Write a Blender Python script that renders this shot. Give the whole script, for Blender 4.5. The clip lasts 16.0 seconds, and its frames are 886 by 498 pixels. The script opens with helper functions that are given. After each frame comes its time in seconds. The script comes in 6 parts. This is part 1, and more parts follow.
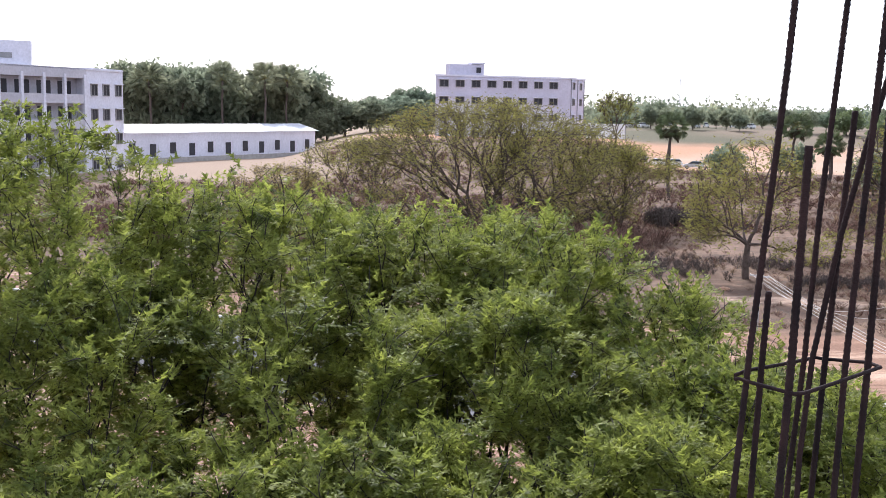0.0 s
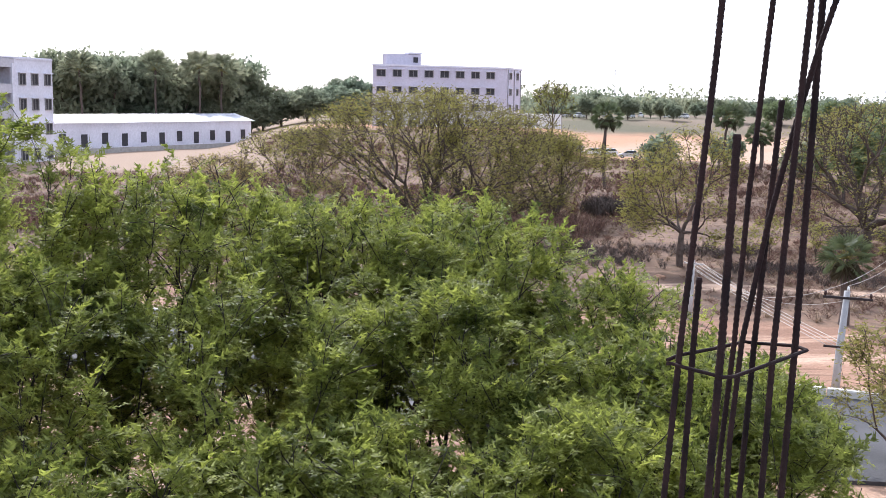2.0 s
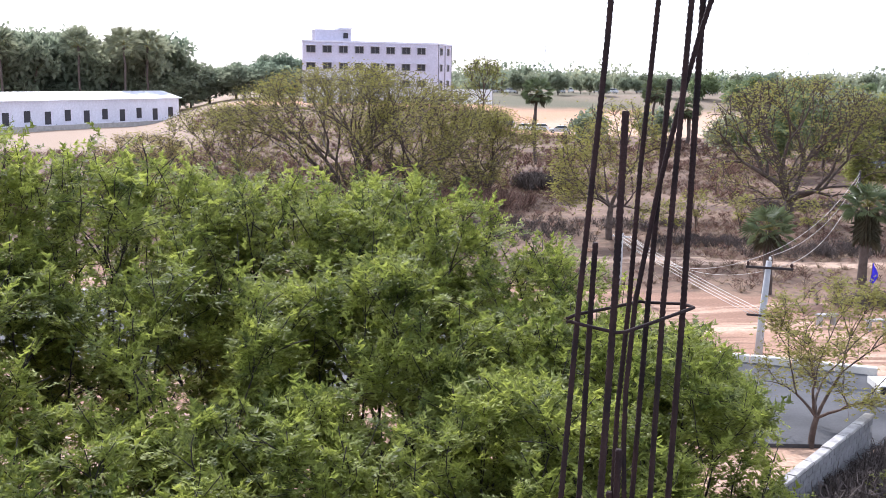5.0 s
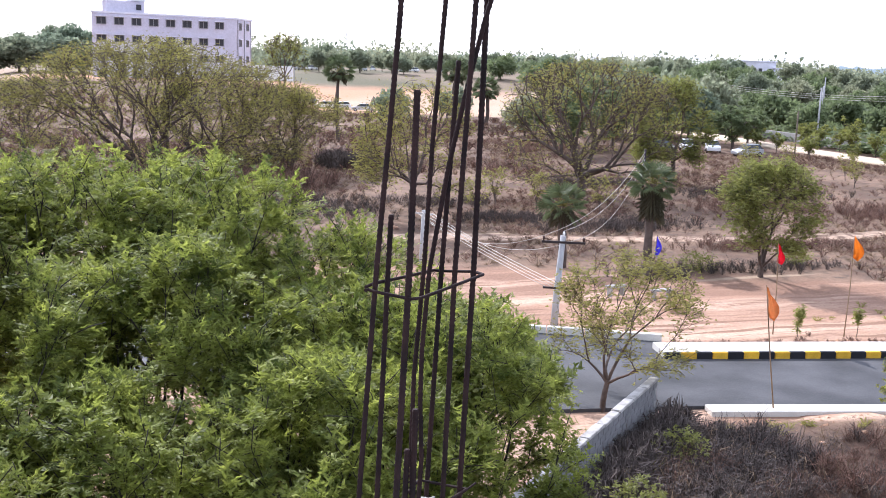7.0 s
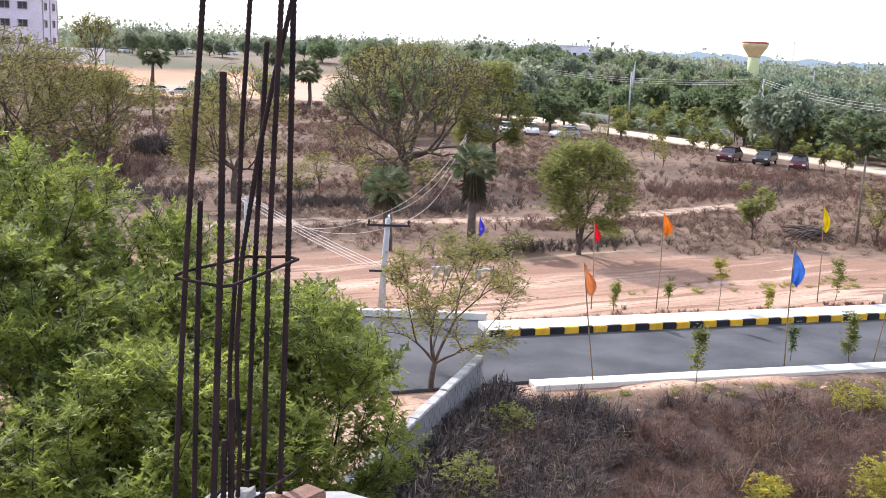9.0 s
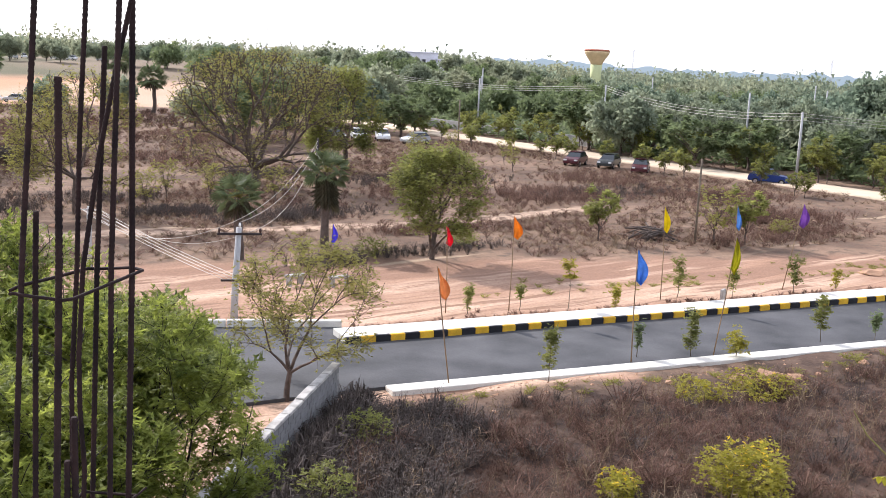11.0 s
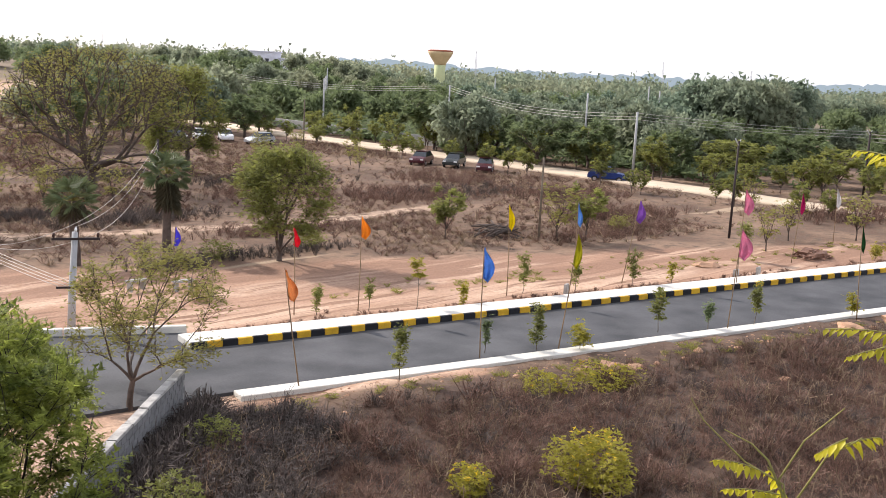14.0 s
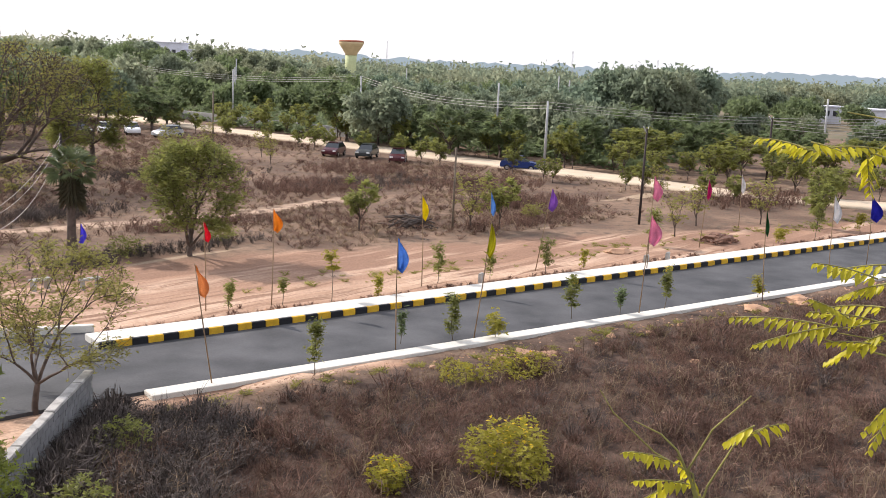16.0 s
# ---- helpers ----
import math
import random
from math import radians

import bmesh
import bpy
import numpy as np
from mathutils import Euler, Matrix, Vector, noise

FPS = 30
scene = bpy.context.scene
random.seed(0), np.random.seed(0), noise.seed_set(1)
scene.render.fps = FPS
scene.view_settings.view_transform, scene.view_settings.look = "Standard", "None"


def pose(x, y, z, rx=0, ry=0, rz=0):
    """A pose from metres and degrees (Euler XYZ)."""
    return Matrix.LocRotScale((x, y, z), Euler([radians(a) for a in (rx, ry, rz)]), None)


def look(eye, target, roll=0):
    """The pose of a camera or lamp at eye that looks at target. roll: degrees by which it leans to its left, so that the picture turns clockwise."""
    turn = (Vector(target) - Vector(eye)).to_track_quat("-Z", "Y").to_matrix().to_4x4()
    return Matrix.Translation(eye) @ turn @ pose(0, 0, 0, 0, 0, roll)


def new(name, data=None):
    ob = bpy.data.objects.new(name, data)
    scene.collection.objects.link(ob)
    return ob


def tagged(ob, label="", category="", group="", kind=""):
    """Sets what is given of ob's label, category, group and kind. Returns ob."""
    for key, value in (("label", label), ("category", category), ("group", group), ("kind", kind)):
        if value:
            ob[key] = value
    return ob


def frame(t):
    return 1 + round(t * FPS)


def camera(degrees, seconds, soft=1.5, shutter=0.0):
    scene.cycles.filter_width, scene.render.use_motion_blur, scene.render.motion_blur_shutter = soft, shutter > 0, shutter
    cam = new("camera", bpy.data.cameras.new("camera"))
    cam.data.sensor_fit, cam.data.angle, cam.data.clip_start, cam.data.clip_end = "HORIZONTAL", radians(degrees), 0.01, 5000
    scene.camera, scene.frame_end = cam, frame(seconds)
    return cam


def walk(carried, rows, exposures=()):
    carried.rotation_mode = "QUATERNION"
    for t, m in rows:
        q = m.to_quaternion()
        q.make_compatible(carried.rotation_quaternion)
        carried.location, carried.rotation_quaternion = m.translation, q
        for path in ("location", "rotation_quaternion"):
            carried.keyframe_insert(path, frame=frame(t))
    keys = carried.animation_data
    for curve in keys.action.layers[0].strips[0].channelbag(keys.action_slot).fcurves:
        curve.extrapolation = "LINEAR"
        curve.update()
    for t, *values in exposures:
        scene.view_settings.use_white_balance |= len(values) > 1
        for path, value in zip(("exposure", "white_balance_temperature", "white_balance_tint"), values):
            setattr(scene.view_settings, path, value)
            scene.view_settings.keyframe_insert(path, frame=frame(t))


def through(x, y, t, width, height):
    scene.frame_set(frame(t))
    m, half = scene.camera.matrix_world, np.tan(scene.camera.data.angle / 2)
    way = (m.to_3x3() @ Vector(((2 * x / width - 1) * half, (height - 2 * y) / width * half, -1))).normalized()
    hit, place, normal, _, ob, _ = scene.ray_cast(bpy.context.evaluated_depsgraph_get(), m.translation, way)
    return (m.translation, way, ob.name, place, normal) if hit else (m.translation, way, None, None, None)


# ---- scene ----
cam = camera(46.24, 16.0, soft=0.75)
# seconds, eye, yaw, pitch, roll
PATH = [
    (0, (-0.018, 0.027, 10.497), -0.41, -7.66, 0.99),
    (0.5, (-0.013, 0.006, 10.496), -2.23, -7.83, 0.44),
    (1, (-0.028, -0.005, 10.496), -3.80, -8.28, 1.40),
    (1.5, (-0.025, -0.002, 10.496), -5.41, -8.25, 1.46),
    (2, (-0.011, 0.020, 10.495), -3.85, -8.15, 1.02),
    (2.5, (0.030, 0.036, 10.489), -3.08, -8.58, 1.02),
    (3, (0.079, 0.012, 10.497), -3.44, -8.45, 1.43),
    (3.5, (0.097, 0.037, 10.495), -4.07, -8.68, 1.18),
    (6, (-0.016, -0.360, 10.517), -12.01, -9.93, 1.48),
    (6.5, (-0.005, -0.358, 10.514), -15.12, -10.28, 1.88),
    (7, (0.007, -0.374, 10.515), -18.55, -10.34, 1.89),
    (7.5, (0.021, -0.375, 10.512), -21.35, -10.54, 2.04),
    (8, (0.033, -0.375, 10.509), -24.41, -10.99, 2.19),
    (8.5, (0.040, -0.371, 10.509), -26.66, -11.01, 2.47),
    (9, (0.050, -0.375, 10.511), -28.29, -10.89, 2.20),
    (9.5, (0.055, -0.378, 10.515), -30.33, -10.24, 2.18),
    (10, (0.051, -0.370, 10.512), -32.98, -10.48, 2.52),
    (12.5, (0.076, -0.388, 10.505), -39.47, -9.82, 2.40),
    (13, (0.048, -0.352, 10.498), -40.98, -10.39, 2.99),
    (13.5, (0.086, -0.405, 10.499), -43.12, -10.31, 3.03),
    (14, (0.086, -0.354, 10.501), -44.95, -9.85, 2.79),
    (14.5, (0.121, -0.375, 10.499), -45.93, -9.34, 2.53),
    (15, (0.148, -0.359, 10.497), -47.58, -9.69, 2.43),
    (15.5, (0.169, -0.361, 10.500), -48.71, -9.68, 2.68),
    (16, (0.219, -0.300, 10.499), -49.72, -10.16, 2.46),
]


def aim(eye, yaw, pitch, roll):
    a, b = radians(yaw), radians(pitch)
    to = (eye[0] - math.sin(a) * math.cos(b), eye[1] + math.cos(a) * math.cos(b), eye[2] + math.sin(b))
    return look(eye, to, roll)


walk(cam, [(t, aim(eye, yaw, pitch, roll)) for t, eye, yaw, pitch, roll in PATH],
     exposures=[(0.0, 0.96, 5950, 17), (3.5, 1.14, 5900, 17), (6.0, 1.24, 5800, 18), (10.0, 1.13, 6100, 17), (13.0, 0.94, 6500, 15), (16.0, 0.82, 6600, 15)])

# ---- light: hazy afternoon, sun ahead of the first view ----
SUN_AZ, SUN_EL = radians(-10), radians(36)   # clockwise from +y
world = bpy.data.worlds.new("sky")
scene.world = world
world.use_nodes = True
wn = world.node_tree.nodes
sky = wn.new("ShaderNodeTexSky")
sky.sky_type, sky.sun_disc = "NISHITA", False
sky.sun_elevation, sky.sun_rotation = SUN_EL, SUN_AZ
sky.air_density, sky.dust_density, sky.ozone_density = 1.0, 1.5, 2.0
wn["Background"].inputs["Strength"].default_value = 0.11
haze = wn.new("ShaderNodeMix")   # bright even haze over the whole sky
haze.data_type = "RGBA"
haze.inputs["Factor"].default_value = 0.72
haze.inputs["B"].default_value = (6.2, 6.5, 7.0, 1)
world.node_tree.links.new(sky.outputs[0], haze.inputs["A"])
world.node_tree.links.new(haze.outputs["Result"], wn["Background"].inputs["Color"])
lamp = bpy.data.lights.new("sun", "SUN")
lamp.energy, lamp.angle, lamp.color = 2.9, radians(0.9), (1.0, 0.95, 0.87)
sun = new("sun", lamp)
sun_way = Vector((math.sin(SUN_AZ) * math.cos(SUN_EL), math.cos(SUN_AZ) * math.cos(SUN_EL), math.sin(SUN_EL)))
sun.matrix_world = look(sun_way * 300, (0, 0, 0))


# ---- materials ----
def material(name, colour, rough=0.8, metal=0.0, dark=0.6, scale=6.0, fine=60.0, bump=0.2, spec=0.3, through=0.0, island=0.0, piece=0.0, second=None, vary=(0.6, 1.4)):
    """A surface with blotches at one scale and grain at another; through lets light pass as leaves and cloth do."""
    m = bpy.data.materials.new(name)
    m.use_nodes = True
    nt = m.node_tree
    nd, ln = nt.nodes, nt.links.new
    b = nd["Principled BSDF"]
    b.inputs["Roughness"].default_value, b.inputs["Metallic"].default_value = rough, metal
    b.inputs["Specular IOR Level"].default_value = spec
    geo = nd.new("ShaderNodeNewGeometry")
    n1, n2 = nd.new("ShaderNodeTexNoise"), nd.new("ShaderNodeTexNoise")
    for n, s, d in ((n1, scale, 4), (n2, fine, 3)):
        n.inputs["Scale"].default_value, n.inputs["Detail"].default_value = s, d
        ln(geo.outputs["Position"], n.inputs["Vector"])
    mix = nd.new("ShaderNodeMix")
    mix.data_type = "RGBA"
    mix.inputs["A"].default_value = (*[c * dark for c in colour], 1)
    mix.inputs["B"].default_value = (*(second or colour), 1)
    ramp = nd.new("ShaderNodeMapRange")
    ramp.inputs["From Min"].default_value, ramp.inputs["From Max"].default_value = 0.32, 0.66
    ln(n1.outputs["Fac"], ramp.inputs["Value"])
    ln(ramp.outputs[0], mix.inputs["Factor"])
    hsv = nd.new("ShaderNodeHueSaturation")
    ln(mix.outputs["Result"], hsv.inputs["Color"])
    val = nd.new("ShaderNodeMapRange")
    val.inputs["To Min"].default_value, val.inputs["To Max"].default_value = 0.8, 1.2
    src = n2.outputs["Fac"]
    if island or piece:
        add = nd.new("ShaderNodeMath")
        add.operation = "MULTIPLY_ADD"
        rnd = geo.outputs["Random Per Island"]
        if piece:
            rnd = nd.new("ShaderNodeObjectInfo").outputs["Random"]
        ln(rnd, add.inputs[0])
        add.inputs[1].default_value = island or piece
        ln(n2.outputs["Fac"], add.inputs[2])
        src = add.outputs[0]
        val.inputs["From Max"].default_value = 1.0 + (island or piece)
        val.inputs["To Min"].default_value, val.inputs["To Max"].default_value = vary
    ln(src, val.inputs["Value"])
    ln(val.outputs[0], hsv.inputs["Value"])
    ln(hsv.outputs[0], b.inputs["Base Color"])
    if bump:
        bp = nd.new("ShaderNodeBump")
        bp.inputs["Strength"].default_value, bp.inputs["Distance"].default_value = bump, 0.02
        ln(n2.outputs["Fac"], bp.inputs["Height"])
        ln(bp.outputs[0], b.inputs["Normal"])
    if through:
        tr = nd.new("ShaderNodeBsdfTranslucent")
        ln(hsv.outputs[0], tr.inputs["Color"])
        ms = nd.new("ShaderNodeMixShader")
        ms.inputs[0].default_value = through
        ln(b.outputs[0], ms.inputs[1])
        ln(tr.outputs[0], ms.inputs[2])
        ln(ms.outputs[0], nd["Material Output"].inputs["Surface"])
    return m


M = {
    "thorn_leaf": material("feathery_leaf", (0.22, 0.3, 0.06), 0.6, dark=0.42, scale=1.6, fine=3, bump=0, through=0.55, island=2.0, second=(0.37, 0.41, 0.085), vary=(0.45, 1.5)),
    "olive_leaf": material("olive_leaf", (0.31, 0.29, 0.085), 0.7, dark=0.8, scale=0.4, fine=3, bump=0, through=0.5, island=0.6, second=(0.33, 0.31, 0.09)),
    "russet_leaf": material("russet_leaf", (0.34, 0.25, 0.11), 0.7, dark=0.8, scale=0.4, fine=3, bump=0, through=0.5, island=0.6, second=(0.33, 0.28, 0.1)),
    "green_leaf": material("green_leaf", (0.25, 0.27, 0.075), 0.55, dark=0.65, scale=0.6, fine=3, bump=0, through=0.55, island=1.5, second=(0.29, 0.3, 0.085)),
    "dark_leaf": material("dark_leaf", (0.2, 0.25, 0.12), 0.6, dark=0.65, scale=0.3, fine=2, bump=0, through=0.55, island=0.6),
    # paler, greyer green for distant trees: haze put into the leaf colour
    "far_hazed_leaf": material("far_hazed_leaf", (0.23, 0.3, 0.215), 0.8, dark=0.8, scale=0.03, fine=0.5, bump=0, through=0.6, island=2.0, second=(0.3, 0.31, 0.2), spec=0.05),
    "palm_leaf": material("palm_leaf", (0.16, 0.2, 0.095), 0.45, dark=0.7, scale=1, fine=5, bump=0, through=0.25, island=0.5),
    "dead_palm_leaf": material("dead_palm_leaf", (0.13, 0.115, 0.07), 0.8, dark=0.6, scale=1, fine=5, bump=0, island=0.5),
    "neem_leaf": material("bright_leaf", (0.5, 0.47, 0.04), 0.45, dark=0.55, scale=3, fine=20, bump=0, through=0.5, island=0.6, second=(0.62, 0.55, 0.035)),
    "yellow_leaf": material("yellow_green_leaf", (0.4, 0.36, 0.05), 0.6, dark=0.7, scale=1.5, fine=9, bump=0, through=0.4, island=0.6),
    "flower": material("yellow_flower", (0.8, 0.55, 0.02), 0.6, dark=0.8, scale=3, fine=9, bump=0, through=0.3),
    "bark": material("bark", (0.14, 0.105, 0.088), 0.9, dark=0.5, scale=3, fine=25, bump=0.6),
    # bark darkened for the thorn limbs: their backlit shade put into the colour
    "backlit_bark": material("backlit_bark", (0.05, 0.042, 0.036), 0.9, dark=0.5, scale=3, fine=25, bump=0.6),
    "pale_bark": material("pale_bark", (0.2, 0.16, 0.12), 0.9, dark=0.55, scale=3, fine=25, bump=0.5),
    "green_twig": material("green_twig", (0.3, 0.27, 0.08), 0.7, dark=0.6, scale=5, fine=40, bump=0.2),
    "brush": material("dry_brush", (0.178, 0.1, 0.074), 0.9, dark=0.6, scale=0.45, fine=4, bump=0, through=0.15, island=3.0, second=(0.235, 0.145, 0.11), vary=(0.22, 1.8)),
    "dark_brush": material("dark_brush", (0.1, 0.08, 0.07), 0.9, dark=0.6, scale=0.6, fine=4, bump=0, island=3.0, vary=(0.3, 2.1)),
    "straw": material("dry_grass", (0.25, 0.175, 0.115), 0.9, dark=0.55, scale=0.12, fine=2, bump=0, through=0.2, island=3.0, second=(0.31, 0.225, 0.15), vary=(0.4, 1.7)),
    "steel": material("rusted_steel", (0.02, 0.013, 0.014), 0.75, 0.0, dark=0.55, scale=9, fine=120, bump=0.3, spec=0.15, second=(0.032, 0.017, 0.016)),
    "concrete": material("grey_concrete", (0.4, 0.39, 0.37), 0.9, dark=0.75, scale=1.5, fine=30, bump=0.35),
    "pale_concrete": material("pale_concrete", (0.66, 0.63, 0.57), 0.9, dark=0.85, scale=1.2, fine=25, bump=0.3),
    "wall_stone": material("wall_block", (0.24, 0.235, 0.235), 0.9, dark=0.7, scale=1.5, fine=20, bump=0.5),
    "lime": material("lime_coping", (0.48, 0.46, 0.43), 0.9, dark=0.55, scale=2.5, fine=25, bump=0.3),
    "kerb_yellow": material("yellow_kerb_paint", (0.72, 0.42, 0.03), 0.6, dark=0.8, scale=3, fine=30, bump=0.2, piece=0.4),
    "kerb_black": material("black_kerb_paint", (0.02, 0.02, 0.024), 0.55, dark=0.7, scale=3, fine=30, bump=0.2, piece=0.4),
    "brick": material("red_brick", (0.3, 0.17, 0.12), 0.9, dark=0.65, scale=4, fine=40, bump=0.5, piece=0.6),
    "rubble": material("orange_rubble", (0.5, 0.3, 0.19), 0.95, dark=0.7, scale=2, fine=18, bump=0.7, piece=0.5),
    "rock": material("pale_rock", (0.5, 0.43, 0.36), 0.95, dark=0.7, scale=2, fine=18, bump=0.6),
    # plasters lean lilac: the haze over far walls is put into their colour
    "white_wall": material("white_plaster", (0.74, 0.73, 0.8), 0.9, dark=0.85, scale=0.25, fine=3, bump=0.1),
    "shaded_wall": material("shaded_grey_plaster", (0.56, 0.54, 0.58), 0.9, dark=0.85, scale=0.25, fine=3, bump=0.1),
    "haze_tinted_wall": material("pale_hazed_plaster", (0.6, 0.57, 0.66), 0.9, dark=0.88, scale=0.25, fine=3, bump=0.1),
    "dark_opening": material("dark_opening", (0.05, 0.048, 0.055), 0.5, dark=0.8, scale=0.5, fine=3, bump=0),
    "frame_grey": material("grey_frame", (0.3, 0.29, 0.29), 0.6, dark=0.8, scale=1, fine=5, bump=0),
    "roof_sheet": material("white_roof_sheet", (0.75, 0.77, 0.8), 0.5, 0.0, dark=0.9, scale=0.3, fine=2, bump=0.1),
    "tank_yellow": material("ochre_paint", (0.62, 0.48, 0.28), 0.8, dark=0.85, scale=0.3, fine=3, bump=0.1),
    "tank_green": material("lime_paint", (0.55, 0.6, 0.33), 0.8, dark=0.85, scale=0.3, fine=3, bump=0.1),
    "tank_red": material("brick_red_paint", (0.35, 0.12, 0.07), 0.8, dark=0.85, scale=0.3, fine=3, bump=0.1),
    "pole_grey": material("cast_pole", (0.46, 0.46, 0.46), 0.85, dark=0.8, scale=2, fine=30, bump=0.2),
    "pole_dark": material("dark_pole", (0.045, 0.032, 0.03), 0.7, dark=0.7, scale=2, fine=30, bump=0.2),
    "bamboo": material("bamboo", (0.3, 0.2, 0.12), 0.7, dark=0.6, scale=3, fine=30, bump=0.2),
    "wire": material("wire", (0.5, 0.47, 0.43), 0.5, 0.3, dark=0.9, scale=2, fine=9, bump=0),
    "insulator": material("insulator", (0.06, 0.03, 0.025), 0.25, dark=0.9, scale=2, fine=9, bump=0),
    "tyre": material("tyre", (0.02, 0.02, 0.02), 0.85, dark=0.8, scale=4, fine=40, bump=0.2),
    "car_glass": material("car_glass", (0.02, 0.025, 0.03), 0.08, dark=0.9, scale=2, fine=9, bump=0, spec=0.6),
    "chrome": material("rim_metal", (0.5, 0.5, 0.52), 0.3, 0.9, dark=0.9, scale=2, fine=9, bump=0),
    "lamp_white": material("headlamp", (0.8, 0.8, 0.78), 0.15, dark=0.95, scale=2, fine=9, bump=0),
    "board_white": material("white_board", (0.75, 0.75, 0.76), 0.6, dark=0.9, scale=0.3, fine=3, bump=0),
    "board_print": material("dark_print", (0.25, 0.2, 0.2), 0.6, dark=0.9, scale=0.3, fine=3, bump=0),
}


def paint(name, colour):
    return material(name, colour, 0.3, dark=0.9, scale=1, fine=8, bump=0, spec=0.5)


def cloth(name, colour):
    return material(name, colour, 0.8, dark=0.75, scale=2.5, fine=40, bump=0.1, through=0.5)


# ---- the lie of the land: where the road runs, how the ground rises ----
RD, RN = np.array((0.9813, -0.1925)), np.array((0.1925, 0.9813))   # along the road, across it


def at_road(s, w):
    return (float(s * RD[0] + w * RN[0]), float(s * RD[1] + w * RN[1]))


def ease(a, b, v):
    k = np.clip((np.asarray(v, float) - a) / (b - a), 0, 1)
    return k * k * (3 - 2 * k)


def rise(x, y):
    """Height of the ground far off: a low rise under the pale block, an orange bank beside it."""
    x, y = np.asarray(x, float), np.asarray(y, float)
    r, az = np.hypot(x, y), np.degrees(np.arctan2(x, y))
    block = ease(130, 200, r) * 5.0 * ease(-9, -3, az) * (1 - ease(8, 12, az))
    bank = ease(208, 300, r) * 6.4 * ease(8, 12, az) * (1 - ease(34, 48, az))
    left = ease(120, 200, r) * 0.8 * (1 - ease(-9, -3, az))
    return (block + bank + left) * (y > 0)


def bumps(x, y):
    x, y = np.asarray(x, float), np.asarray(y, float)
    return (np.sin(x * 0.55 + 1.3 * np.sin(y * 0.31)) * np.sin(y * 0.62 + 0.9 * np.sin(x * 0.23)) * 0.07
            + np.sin(x * 1.7 + y * 0.9) * np.sin(y * 1.9 - x * 0.6) * 0.03)


# outlines of the asphalt, anticlockwise
NEAR_A, NEAR_B = (18.0, 26.75), (110.0, 6.2)
FAR_A, FAR_B = at_road(13.0, 34.85), at_road(112.0, 34.85)
LEFT_FAR_A, LEFT_FAR_B = (20.6, 33.9), (-60.0, 75.6)
LEFT_NEAR_A, LEFT_NEAR_B = (12.4, 27.6), (-63.0, 68.0)
ASPHALT = [NEAR_A, NEAR_B, FAR_B, FAR_A, (20.4, 33.6), LEFT_FAR_A, LEFT_FAR_B, LEFT_NEAR_B, LEFT_NEAR_A]


def on_road(x, y, margin=0.0):
    """1 where the asphalt, kerbs and pavement lie."""
    x, y = np.asarray(x, float), np.asarray(y, float)
    s, w = x * RD[0] + y * RD[1], x * RN[0] + y * RN[1]
    near = 29.5 - (s - 13) * 0.0316 - margin
    main = (s > 12 - margin) & (s < 112) & (w > near) & (w < 36.5 + margin)
    q = x * 0.459 + y * 0.888
    left = (q < 39.9 + margin) & (q > 29.2 - margin) & (x < 20.5)
    return main | left


def ground_z(x, y):
    return rise(x, y) + np.where(on_road(x, y, 0.3), -0.1, bumps(x, y))


# ---- building blocks ----
def part(name, bm, mat, parent=None, label=""):
    me = bpy.data.meshes.new(name)
    bm.to_mesh(me)
    bm.free()
    return attach(name, me, mat, parent, label)


def attach(name, me, mat, parent=None, label=""):
    if mat is not None:
        me.materials.append(mat)
    ob = new(name, me)
    if parent is not None:
        ob.parent = parent
    if label:
        ob["label"] = label
    return ob


def thing(name, label, category, group="", m=None, kind=""):
    ob = tagged(new(name), label, category, group, kind)
    ob.empty_display_size = 0.2
    if m is not None:
        ob.matrix_basis = m
    return ob


def arrays(name, verts, faces, smooth=False):
    """A mesh from arrays whose faces all have as many corners."""
    verts, faces = np.ascontiguousarray(verts, np.float32).reshape(-1, 3), np.ascontiguousarray(faces, np.int32)
    me = bpy.data.meshes.new(name)
    me.vertices.add(len(verts))
    me.vertices.foreach_set("co", verts.ravel())
    n, k = faces.shape
    me.loops.add(n * k)
    me.loops.foreach_set("vertex_index", faces.ravel())
    me.polygons.add(n)
    me.polygons.foreach_set("loop_start", np.arange(0, n * k, k, dtype=np.int32))
    if smooth:
        me.polygons.foreach_set("use_smooth", np.ones(n, bool))
    me.update(calc_edges=True)
    return me


